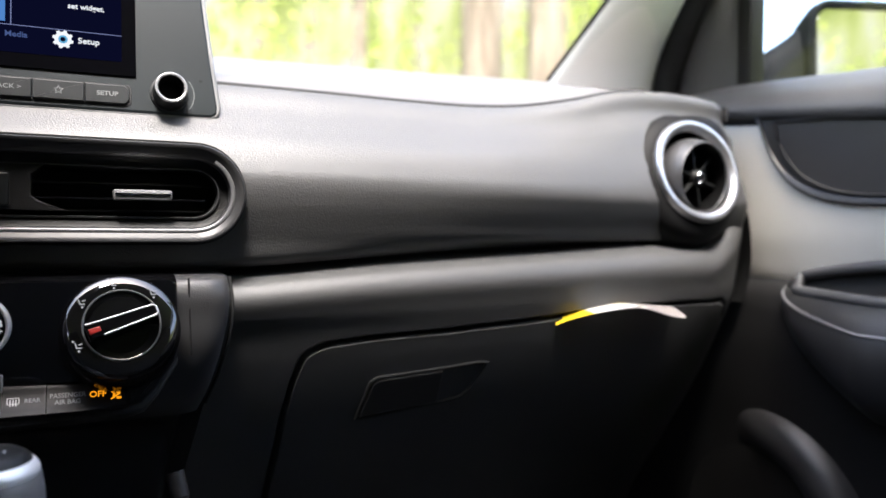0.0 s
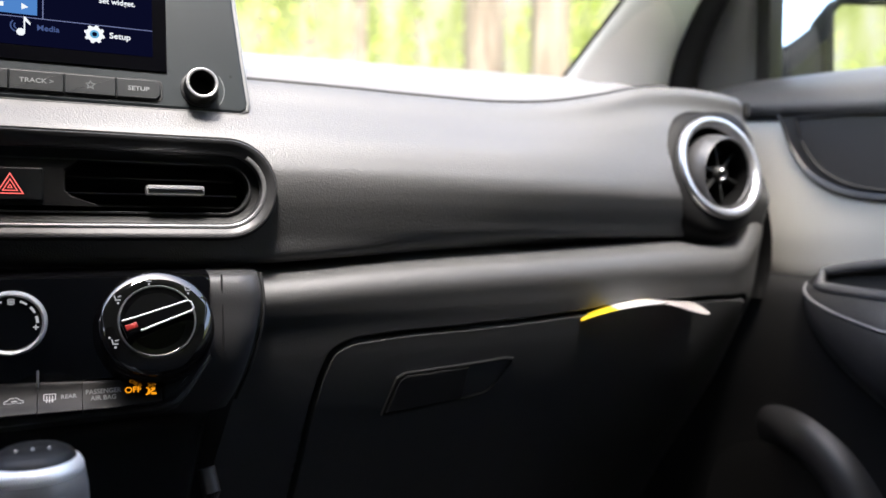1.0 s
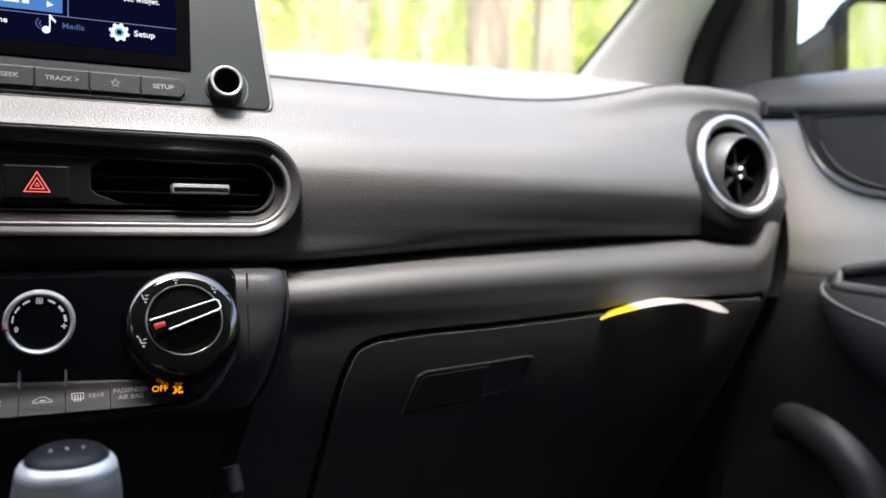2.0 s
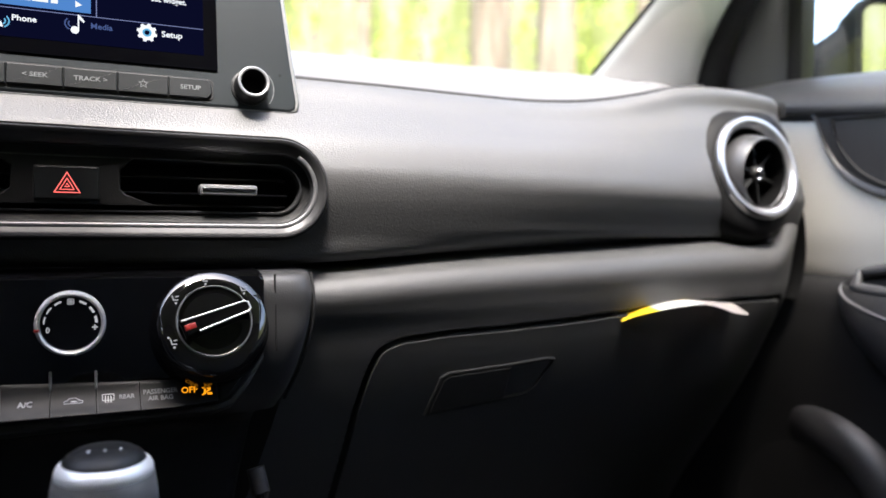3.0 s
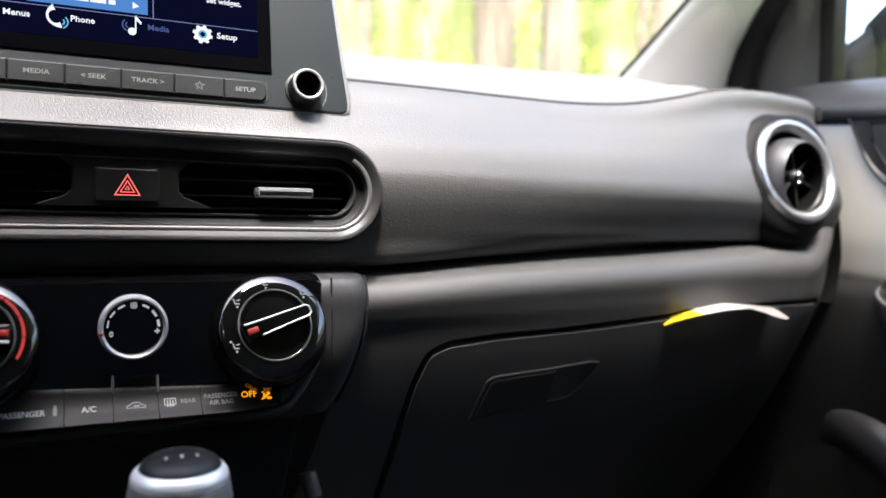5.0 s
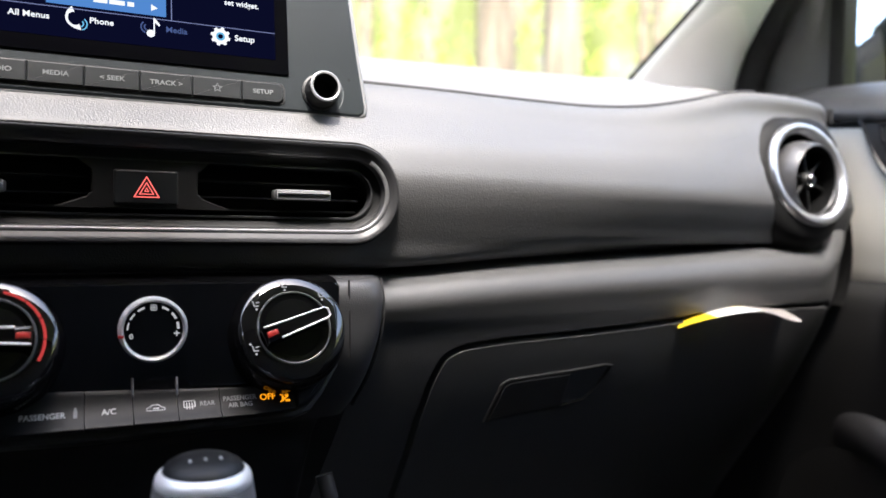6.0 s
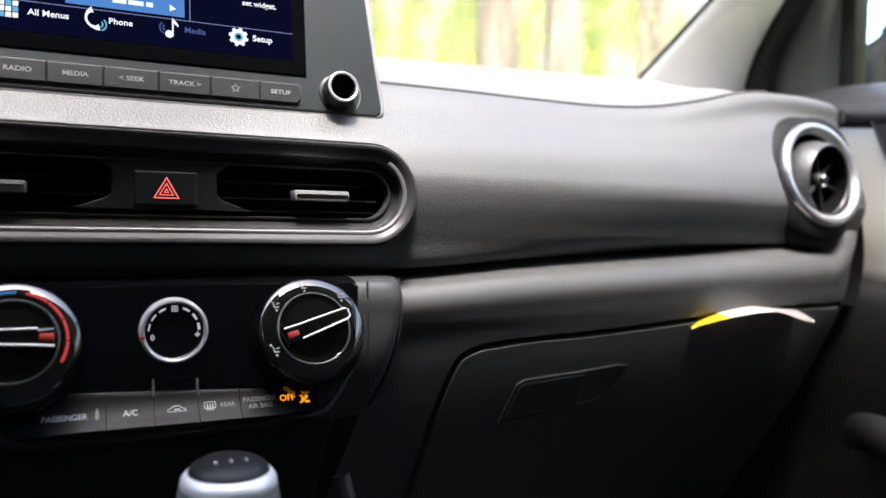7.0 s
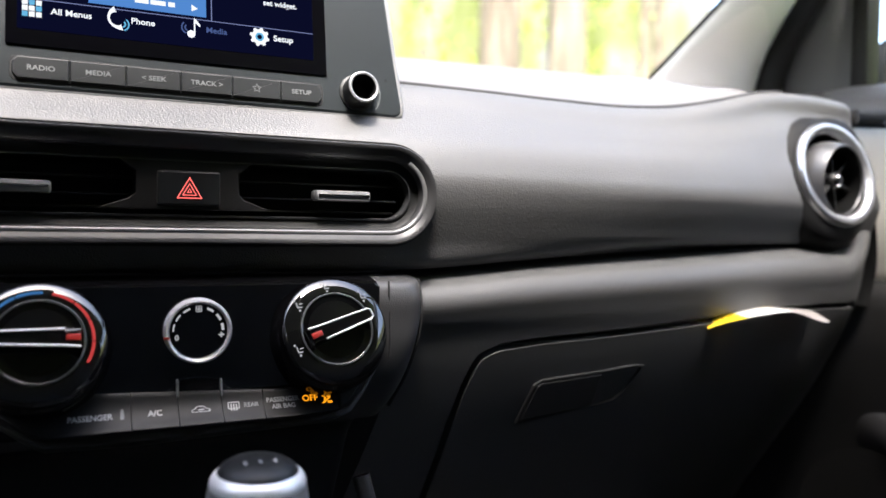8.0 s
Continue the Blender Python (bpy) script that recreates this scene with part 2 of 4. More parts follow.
def tube(points, r, n=10, closed=False, flat=1.0):
    bm = bmesh.new()
    ps, rows = [Vector(p) for p in points], []
    for k, p in enumerate(ps):
        a = ps[k - 1] if (k or closed) else p
        b = ps[(k + 1) % len(ps)] if (k < len(ps) - 1 or closed) else p
        d = (b - a).normalized()
        s = d.cross(Vector((0, 0, 1)) if abs(d.z) < 0.9 else Vector((0, 1, 0))).normalized()
        u = s.cross(d)
        rows.append([p + r * (math.cos(2 * math.pi * j / n) * s + flat * math.sin(2 * math.pi * j / n) * u) for j in range(n)])
    if closed:
        rows.append(rows[0])
    vs = grid(bm, rows, True)
    if not closed:
        bm.faces.new(list(reversed(vs[0])))
        bm.faces.new(vs[-1])
    else:
        bmesh.ops.remove_doubles(bm, verts=bm.verts, dist=1e-6)
    return bm


def lettering(text, size, x, z, w, align="CENTER", thick=0.00015, turn=0.0, squash=1.0):
    c = bpy.data.curves.new("lettering", "FONT")
    c.body, c.size, c.align_x, c.align_y, c.extrude = text, size, align, "CENTER", thick
    c.resolution_u, c.offset = 3, size * 0.018
    ob = new("lettering", c)
    dg = bpy.context.evaluated_depsgraph_get()
    me = bpy.data.meshes.new_from_object(ob.evaluated_get(dg))
    bpy.data.objects.remove(ob)
    bm = bmesh.new()
    bm.from_mesh(me)
    bpy.data.meshes.remove(me)
    bm.transform(pose(x, z, w, 0, 0, turn) @ Matrix.Diagonal((squash, 1, 1, 1)))
    return bm


def smooth(a, b, v):
    v = np.clip((v - a) / (b - a), 0, 1)
    return v * v * (3 - 2 * v)


def curve(xs, ys):
    """A smooth line through the given knots."""
    xs, ys = np.array(xs, float), np.array(ys, float)
    m = np.gradient(ys, xs)

    def f(v):
        v = np.clip(v, xs[0], xs[-1])
        k = np.clip(np.searchsorted(xs, v) - 1, 0, len(xs) - 2)
        h = xs[k + 1] - xs[k]
        s = (v - xs[k]) / h
        return ((2 * s**3 - 3 * s**2 + 1) * ys[k] + (s**3 - 2 * s**2 + s) * h * m[k] + (3 * s**2 - 2 * s**3) * ys[k + 1] + (s**3 - s**2) * h * m[k + 1])
    return f


def spline(points, n):
    """n points on a smooth line through the given ones; n may be the shares of its length at which they lie."""
    p = np.array(points, float)
    t = np.concatenate([[0], np.cumsum(np.linalg.norm(np.diff(p, axis=0), axis=1))])
    fs = [curve(t, p[:, k]) for k in range(p.shape[1])]
    s = np.linspace(0, t[-1], n) if np.ndim(n) == 0 else np.asarray(n) * t[-1]
    return np.stack([f(s) for f in fs], 1)


def facing(x, y, z, lean=0.0, turn=0.0):
    """A face that looks back into the cabin: its own x to the right, y up, z towards the seats."""
    return pose(x, y, z, 90 - lean, 0, turn)


# ---- outdoors ----
bm = bmesh.new()
n = 60
ext = lambda k: math.copysign(abs(k / n * 2 - 1) ** 3 * 400, k / n * 2 - 1)
grid(bm, [[(ext(i), ext(j), 0.12 * noise.noise((ext(i) * 0.2, ext(j) * 0.2, 0)) * min(1, max(0, (math.hypot(ext(i), ext(j)) - 4) / 4))) for i in range(n + 1)] for j in range(n + 1)])
solid("ground", bm, GROUND, "leaf-strewn green forest floor round the parked car", "ground", "structure")

bm = bmesh.new()


def skyline(a):
    """The woods' height by bearing: lower over a clearing."""
    d = math.degrees(a) % 360
    return 25 - 19.5 * math.exp(-((d - 51) / 7) ** 2) + 1.5 * math.sin(d * 0.9) + math.sin(d * 2.3)


# backdrop shell: its brightness is emitted, not light falling on trees
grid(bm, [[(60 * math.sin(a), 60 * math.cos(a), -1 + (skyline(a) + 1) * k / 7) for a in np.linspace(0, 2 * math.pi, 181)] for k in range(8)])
solid("backdrop", bm, FARWOOD, "glowing yellow-green backdrop of woods in the distance", "backdrop", "structure")


def tree(bearing, dist, width, height, seed):
    rnd = random.Random(seed)
    x, y = math.sin(radians(bearing)) * dist + 0.06, math.cos(radians(bearing)) * dist - 0.54
    ob = thing("tree", pose(x, y, 0), "tall straight woodland tree with pale bark and light green crown", "tree", "trees round the car")
    rows, lean = [], rnd.uniform(-0.008, 0.008)
    for k in range(28):
        h = -0.1 + height * k / 27
        r = width / 2 * (1.0 - 0.6 * k / 27 + 0.7 * math.exp(-h * 3.0)) if k < 27 else 0.01
        rows.append([(lean * h + r * (1 + 0.09 * noise.noise((3 * math.cos(a), 3 * math.sin(a) + seed, h * 0.7))) * math.cos(a), r * (1 + 0.09 * noise.noise((3 * math.sin(a), seed, h * 0.9))) * math.sin(a), h) for a in np.linspace(0, 2 * math.pi, 18)[:-1]])
    bm = bmesh.new()
    grid(bm, rows, True)
    part("trunk", bm, BARK, ob)
    tips = []
    for k in range(7):
        a, h = rnd.uniform(0, 6.28), height * rnd.uniform(0.55, 0.95)
        reach = rnd.uniform(1.0, 2.4)
        p = [Vector((lean * h, 0, h)) + Vector((math.cos(a), math.sin(a), 0.5 + 0.3 * s)) * reach * s for s in (0, 0.35, 0.7, 1.0)]
        bm = tube(p, width * 0.11, 6)
        part("limb", bm, BARK, ob)
        tips += p[1:]
    bm = bmesh.new()
    for _ in range(900):
        c = rnd.choice(tips) + Vector((rnd.gauss(0, 0.7), rnd.gauss(0, 0.7), rnd.gauss(0, 0.5)))
        m = Matrix.Translation(c) @ Euler((rnd.uniform(0, 6), rnd.uniform(0, 6), rnd.uniform(0, 6))).to_matrix().to_4x4()
        s = rnd.uniform(0.05, 0.11)
        bm.faces.new([bm.verts.new(m @ Vector(q)) for q in ((-s, 0, 0), (0, -s * 0.5, 0.01), (s * 1.2, 0, 0), (0, s * 0.5, 0.01))])
    part("crown", bm, LEAF, ob, "light green leaves", smooth=False)


for k, row in enumerate(((28.35, 5.9, 0.36, 13), (33.1, 5.3, 0.30, 12), (19.2, 14, 0.31, 15), (15.5, 15, 0.2, 14), (12.0, 20, 0.3, 15), (23.6, 22, 0.2, 14), (39.5, 15, 0.25, 14),
                          (40.5, 18, 0.3, 14), (63, 12, 0.3, 13), (70, 14, 0.35, 13), (83, 10, 0.32, 13), (104, 13, 0.3, 13), (-8, 12, 0.3, 14), (-30, 9, 0.35, 14), (-62, 11, 0.3, 13), (-100, 10, 0.3, 13), (164, 9, 0.24, 11), (-150, 12, 0.3, 13))):
    tree(*row, k + 3)

# the light undergrowth between the trees
rnd = random.Random(5)
bm = bmesh.new()
for k in range(300):
    a, d = radians(rnd.uniform(-10, 43) if rnd.random() < 0.75 else rnd.uniform(59, 80)), rnd.uniform(9.5, 30)
    if k >= 230:
        a, d = radians(rnd.uniform(152, 178) if k < 260 else rnd.uniform(85, 140)), rnd.uniform(8, 16)
    c0 = Vector((math.sin(a) * d, math.cos(a) * d, rnd.uniform(0.3, 0.42 * d)))
    for _ in range(26):
        c = c0 + Vector((rnd.gauss(0, 0.45), rnd.gauss(0, 0.45), rnd.gauss(0, 0.35)))
        if c.z < 0.05:
            continue
        m = Matrix.Translation(c) @ Euler((rnd.uniform(0, 6), rnd.uniform(0, 6), rnd.uniform(0, 6))).to_matrix().to_4x4()
        s = rnd.uniform(0.05, 0.12)
        bm.faces.new([bm.verts.new(m @ Vector(q)) for q in ((-s, 0, 0), (0, -s * 0.5, 0.01), (s * 1.2, 0, 0), (0, s * 0.5, 0.01))])
ob = solid("undergrowth", bm, LEAF, "loose bright green leaves of young woodland saplings", "undergrowth", "stuff")

# ---- the car's shell: floor, bulkhead, roof, sides with their window openings ----
solid("floor", box(-0.82, 0.82, -1.15, 0.42, -0.02, 0.32), CARPET, "black carpeted cabin floor", "floor", "structure")
solid("wall_bulkhead", box(-0.82, 0.82, 0.36, 0.40, 0.32, 1.150), BODY, "dark bulkhead between engine and cabin", "wall", "structure")
roof = box(-0.82, 0.82, -1.15, -0.30, 1.50, 1.53, 0.01)
# two unseen boxes added to keep sun off the left of the dash
box(-0.60, -0.02, -0.32, -0.162, 1.408, 1.430, 0.006, bm=roof)
box(-0.60, -0.02, -0.345, -0.315, 1.402, 1.51, 0.006, bm=roof)
solid("ceiling", roof, ROOFCLOTH, "pale grey cloth headliner with an added sun block", "ceiling", "structure")


def side_wall(name, x0, x1, low, front, label):
    """A door side with a window opening between the belt and the roof."""
    bm = box(x0, x1, -1.15, 0.36, 0.32, low)
    box(x0, x1, -1.15, -0.80, low, 1.50, bm=bm)
    box(x0, x1, -0.80, front, 1.44, 1.50, bm=bm)
    # solid wall over the unseen driver's window, added to cut light from there
    if front < 0:
        box(x0, x1, front, 0.36, low, 1.50, bm=bm)
    solid(name, bm, BODY, label, "wall", "structure")


side_wall("wall_west", -0.86, -0.82, 1.24, -0.66, "unseen driver's side of the cabin, walled forward to block light")
side_wall("wall_east", 0.825, 0.86, 1.10, 0.0, "passenger's side of the cabin with window openings")
# unseen stand-in wall close behind: blocks rear light, its grey bounces some back
bm = box(-0.82, 0.82, -0.90, -0.86, 0.32, 1.50)
solid("wall_rear", bm, REARCLOTH, "unseen grey cloth wall that blocks light from the rear", "wall", "structure")

# windscreen
bm = bmesh.new()
top, bot = [], []
for u in np.linspace(-1, 1, 25):
    bow = 0.05 * u * u
    bot.append((0.80 * u, 0.345 - bow * 0.8, 1.158))
    top.append((0.66 * u, -0.28 - bow, 1.505))
grid(bm, [[tuple(Vector(a).lerp(Vector(b), s)) for a, b in zip(bot, top)] for s in np.linspace(0, 1, 9)])
ws = solid("window_1", bm, GLASS, "clear raked windscreen", "window", "structure")
ws.visible_shadow = False

# ---- dashboard ----
dash = thing("dashboard", pose(0, 0, 0), "dark grey grained plastic dashboard with a closed glove box", "dashboard")
SEAM_Z = curve([-0.8, -0.156, 0.156, 0.232, 0.30, 0.38, 0.426, 0.482, 0.535, 0.584, 0.656, 0.70], [1.10, 1.08, 1.08, 1.0798, 1.079, 1.0798, 1.0838, 1.094, 1.106, 1.110, 1.107, 1.10])
SEAM_Y = curve([-0.8, 0.0, 0.5, 0.72], [0.06, 0.06, 0.06, 0.062])
CREASE_Z = curve([-0.8, 0.0, 0.16, 0.25, 0.35, 0.45, 0.58, 0.70], [0.940, 0.940, 0.9405, 0.9465, 0.952, 0.9562, 0.961, 0.964])
BACK = lambda x: 0.026 * smooth(0.36, 0.66, abs(x))
END_X = curve([0.5, 0.75, 0.807, 0.851, 0.92, 0.961, 1.036, 1.10, 1.2], [0.64, 0.667, 0.676, 0.681, 0.690, 0.693, 0.680, 0.668, 0.664])
VENT_C, VENT_LEAN, VENT_TURN = (0.602, 0.033, 1.029), 15.0, 0.0
vent_m = facing(*VENT_C, VENT_LEAN, VENT_TURN)
vent_back = vent_m.inverted()


def pad_row(x):
    zs, ys, zc, b = SEAM_Z(x), SEAM_Y(x), CREASE_Z(x), BACK(x)
    h, q = zs - 1.08, 0.60 + 0.55 * smooth(0.16, 0.5, x)
    prof = [(ys + 0.004, zs - 0.004), (ys, zs), (ys - 0.006, zs - 0.0045), (0.042 + 0.5 * b, 1.062 + 0.9 * h), (0.027 + 0.7 * b, 1.0465 + 0.75 * h), (0.013 + b, 1.031 + 0.5 * h), (0.0055 + b, 1.017 + 0.25 * h), (0.0018 + b, 1.0075), (0.0014 + b, 1.001), (0.0040 * q + b, 0.992),
            (0.0115 * q + b, 0.975), (0.0180 * q + b, 0.963), (0.026 * q + b, zc + 0.0065), (0.040 + b, zc + 0.002), (0.06 + b, zc)]
    return spline(prof, 70)




def egg_r(a, k=1.0):
    """How far the vent's pocket reaches: wide to the inner side, below, and under the hood at its outer top."""
    c, s = math.cos(a), math.sin(a)
    return 0.0525 + k * (0.012 * max(0, -c) ** 1.5 + 0.009 * max(0, s) + 0.013 * max(0, -s) ** 2 + 0.015 * max(0, 2 * c * s) ** 2 * (s > 0))


def pad_y(x, z):
    p = pad_row(x)[1:][::-1]
    return float(np.interp(z, p[:, 1], p[:, 0]))


rows = []
for u in np.concatenate([np.linspace(-0.80, 0.12, 60), np.linspace(0.125, 1.0, 340)]):
    x0 = 0.68 * u
    row = []
    for y, z in pad_row(x0):
        x = x0 * (END_X(z) + 0.009) / 0.68 if u > 0 else x0
        row.append((x, y + (0.05 - 0.034 * smooth(1.03, 1.07, z)) * max(0, (u - 0.955) / 0.045) ** 2, z))
    rows.append(row)
bm = bmesh.new()
grid(bm, rows)
dead = []
for f in bm.faces:
    c = f.calc_center_median()
    q = vent_back @ c
    if abs(q.z) < 0.07 and math.hypot(q.x, q.y) < egg_r(math.atan2(q.y, q.x)) - 0.0005:
        dead.append(f)
    elif abs(c.x + 0.001) < 0.158 and abs(c.z - 0.9945) < 0.0275 and c.y < 0.03:
        dx = max(0, abs(c.x + 0.001) - 0.1305)
        if math.hypot(dx, c.z - 0.9945) < 0.0275:
            dead.append(f)
bmesh.ops.delete(bm, geom=dead, context="FACES")
part("padded_fascia", bm, PAD, dash)

# the top, which climbs to the windscreen, and the shadow gap before it
bm = bmesh.new()
rows = []
for x in np.linspace(-0.80, 0.73, 120):
    xf = x * 0.905 if x > 0 else x
    zs, ys = SEAM_Z(xf), SEAM_Y(xf)
    far = 0.345 - 0.03 * (x / 0.8) ** 2
    zf = 1.158 + 0.018 * max(0, x)
    sink = smooth(0.50, 0.575, xf)
    zf += (zs + 0.018 - zf) * sink
    line = spline([(ys + 0.009, zs - 0.014), (ys + 0.0078, zs + 0.0036 - 0.010 * sink), (ys + 0.0135, zs + 0.0078 - 0.012 * sink), (ys + 0.06, zs + (zf - zs) * 0.30), (ys + 0.14, zs + (zf - zs) * 0.6), (far, zf)], 26)
    rows.append([(xf + (x - xf) * max(0.0, (y - ys) / (far - ys)), y, z) for y, z in line])
grid(bm, rows)
part("dash_top", bm, TOP, dash)
part("shadow_gap", tube([(x, SEAM_Y(x) + 0.0040, SEAM_Z(x) - 0.0006) for x in np.linspace(-0.75, 0.565, 90)], 0.0039, 8), SEAM, dash)

# the end of the dashboard, which sweeps up beside the vent, and the black gap to the door
CAP_X = curve([0.85, 0.902, 0.94, 0.966, 0.99, 1.01, 1.038, 1.06], [0.664, 0.694, 0.704, 0.703, 0.698, 0.690, 0.676, 0.662])
CAP_Z = np.linspace(1.056, 0.898, 40)
bm = bmesh.new()
grid(bm, [[(CAP_X(z) + d, y, z) for d, y in ((-0.050, 0.048), (-0.034, 0.049), (-0.020, 0.053), (-0.011, 0.061), (-0.005, 0.076))] for z in CAP_Z])
part("end_sweep", bm, LOWER, dash)
bm = bmesh.new()
grid(bm, [[(CAP_X(z) + d, y, z) for d, y in ((-0.0075, 0.066), (-0.004, 0.056), (0.0, 0.053), (0.001, 0.14))] for z in CAP_Z])
part("end_gap", bm, POCKET, dash, "black gap beside the door")
part("end_notch", box(0.667, 0.672, 0.056, 0.066, 1.086, 1.102, 0.002), SEAM, dash)

# lower fascia and the glove box lid, parted by a groove
GAP = spline([(0.193, 0.70), (0.1985, 0.79), (0.2015, 0.832), (0.2075, 0.864), (0.2125, 0.876), (0.224, 0.8825), (0.247, 0.8858), (0.333, 0.8905), (0.432, 0.897), (0.48, 0.9015), (0.56, 0.903), (0.62, 0.903), (0.655, 0.899), (0.664, 0.885)], 260)


LOW_S = np.concatenate([np.linspace(0, 0.19, 41)[:-1], np.linspace(0.19, 0.30, 91)[:-1], np.linspace(0.30, 0.65, 111)[:-1], np.linspace(0.65, 1, 20)])


def low_profile(x):
    zc, b = CREASE_Z(x) + 0.055 * smooth(0.605, 0.690, x) ** 1.3, 0.5 * BACK(x)
    return spline([(0.060 + b, zc + 0.0035), (0.040 + b, zc + 0.0005), (0.022 + b, zc - 0.0045), (0.0105 + b, zc - 0.0115), (0.0052 + b, zc - 0.021), (0.0085 + b, 0.5 * (zc - 0.021) + 0.448), (0.0145 + b, 0.896), (0.0225 + b, 0.874),
                   (0.0325 + b, 0.850), (0.0465 + b, 0.820), (0.082 + b, 0.755), (0.137 + b, 0.66), (0.177 + b, 0.55)], LOW_S)


us = np.concatenate([np.linspace(0, 0.06, 21)[:-1], np.linspace(0.06, 0.14, 61)[:-1], np.linspace(0.14, 1, 300)])
pts = np.zeros((len(us), len(LOW_S), 3))
for i, u in enumerate(us):
    xa = 0.151 + u * (0.685 - 0.151)
    for j, (y, z) in enumerate(low_profile(xa)):
        x = 0.151 + u * (float(END_X(z)) - 0.151) - 0.18 * max(0.0, 0.90 - z) * (1 - u) ** 3
        side = 0.038 * max(0, (u - 0.81) / 0.19) ** 2.3
        pts[i, j] = (x, y + side, z)
flat = pts.reshape(-1, 3)
dist = np.full(len(flat), 9.0)
inside = np.zeros(len(flat), bool)
for a, b in zip(GAP, GAP[1:]):
    ab = b - a
    s = np.clip(((flat[:, 0] - a[0]) * ab[0] + (flat[:, 2] - a[1]) * ab[1]) / (ab @ ab), 0, 1)
    dist = np.minimum(dist, np.hypot(flat[:, 0] - a[0] - s * ab[0], flat[:, 2] - a[1] - s * ab[1]))
gx = GAP[:, 0]
topz = np.interp(flat[:, 0], gx[np.argsort(gx)], GAP[np.argsort(gx), 1])
inside = (flat[:, 2] < topz) & (flat[:, 0] > np.interp(flat[:, 2], GAP[:70, 1], GAP[:70, 0])) & (flat[:, 0] < 0.664) & (flat[:, 2] > 0.70)
groove = np.clip(1 - dist / 0.0028, 0, 1)
flat[:, 1] += 0.008 * groove ** 0.7 - 0.0001 * np.exp(-((dist - 0.004) / 0.0018) ** 2) * inside
pts = flat.reshape(pts.shape)
ins = inside.reshape(pts.shape[:2])
for name, want, mat, label in (("glove_box_lid", True, FASCIA, "closed dark grey lid"), ("lower_fascia", False, FASCIA, "")):
    bm = bmesh.new()
    vs = {}
    for i in range(pts.shape[0] - 1):
        for j in range(pts.shape[1] - 1):
            if bool(ins[i, j]) == want:
                q = []
                for k in ((i, j), (i + 1, j), (i + 1, j + 1), (i, j + 1)):
                    if k not in vs:
                        vs[k] = bm.verts.new(pts[k])
                    q.append(vs[k])
                bm.faces.new(q)
    ob = part(name, bm, mat, dash, label)
    if want:
        lid = ob

# latch of the glove box: a shallow pocket with a lever
hm = facing(0.312, 0.0344, 0.842, -24)
latch = new("latch")
latch.parent, latch.matrix_world = dash, hm
out = [(-0.051, -0.0265), (0.018, -0.0185), (0.041, -0.0145), (0.048, -0.007), (0.060, 0.0185), (0.052, 0.0195), (0.018, 0.0160), (-0.038, 0.0120), (-0.044, 0.008)]
part("pocket_rim", rim([(inset(out, -0.0012), -0.003), (inset(out, -0.0012), -0.0002), (out, 0.0002), (inset(out, 0.0012), -0.0002), (inset(out, 0.0014), -0.004)]), LOWER, latch)
part("lever", slab([(-0.0485, -0.0245), (0.019, -0.0170), (0.019, 0.0143), (-0.037, 0.0102), (-0.0420, 0.0065)], -0.004, 0.0005, 0.001), LOWER, latch)
part("pocket", slab([(0.0205, -0.0165), (0.0395, -0.0130), (0.0460, -0.006), (0.0572, 0.0172), (0.0205, 0.0145)], -0.009, -0.006, 0.0008), POCKET, latch)

# leaflet sticking out of the gap over the lid
leaf = thing("paper_leaflet", pose(0, 0, 0), "curled white and yellow paper leaflet pinched in the glove box gap", "leaflet")


def sheet(a, b, mat, name, bulge, k0=0, k1=6):
    bm = bmesh.new()
    rows = []
    for s in np.linspace(a, b, 22):
        x = 0.4335 + 0.1335 * s
        lift = 0.0145 * math.sin(math.pi * min(1, s * 1.03)) ** 0.8 * (1 - 0.22 * smooth(0.55, 0.95, s)) + 0.0035 * s
        near = 0.016 - 0.022 * math.sin(math.pi * s) - 0.015 * s
        edge = Vector((x, near, 0.8895 + lift - 0.0042 * math.sin(math.pi * max(0.0, (s - 0.5) / 0.5)) ** 0.8))
        root = Vector((x + 0.002, 0.030, 0.8895 + 0.005 + lift * 0.5 + 0.006 * s))
        rows.append([tuple(edge.lerp(root, k / 6) + Vector((0, 0, bulge * math.sin(math.pi * k / 6)))) for k in range(k0, k1 + 1)])
    vs = grid(bm, rows)
    bmesh.ops.solidify(bm, geom=bm.faces[:], thickness=0.0004)
    return part(name, bm, mat, leaf)


sheet(0.0, 0.21, YELLOWPAPER, "yellow_edge", 0.001)
sheet(0.21, 0.56, PAPER, "white_sheet", 0.001, 0, 4)
# right half lies in shade: the shade is put into its greyer colour
sheet(0.56, 1.0, PAPERSHADE, "shaded_sheet", 0.001)
sheet(0.21, 0.56, YELLOWPAPER, "yellow_panel", 0.001, 4, 6)

# ---- round side vent ----
vent = thing("round_air_vent", vent_m, "round air vent with a chrome ring and black vanes", "air vent")


def egg(d, k=1.0):
    return [((egg_r(a, k) + d) * math.cos(a), (egg_r(a, k) + d) * math.sin(a)) for a in np.linspace(0, 2 * math.pi, 97)[:-1]]


lip = []
for a in np.linspace(radians(12), radians(318), 90):
    p = vent_m @ Vector(((egg_r(a) + 0.0005) * math.cos(a), (egg_r(a) + 0.0005) * math.sin(a), 0))
    p.y = pad_y(p.x, p.z) + 0.0012
    lip.append(tuple(vent_back @ p))
part("pocket_lip", tube(lip, 0.0013, 10), PAD, vent, "rounded grey lip of the pocket")
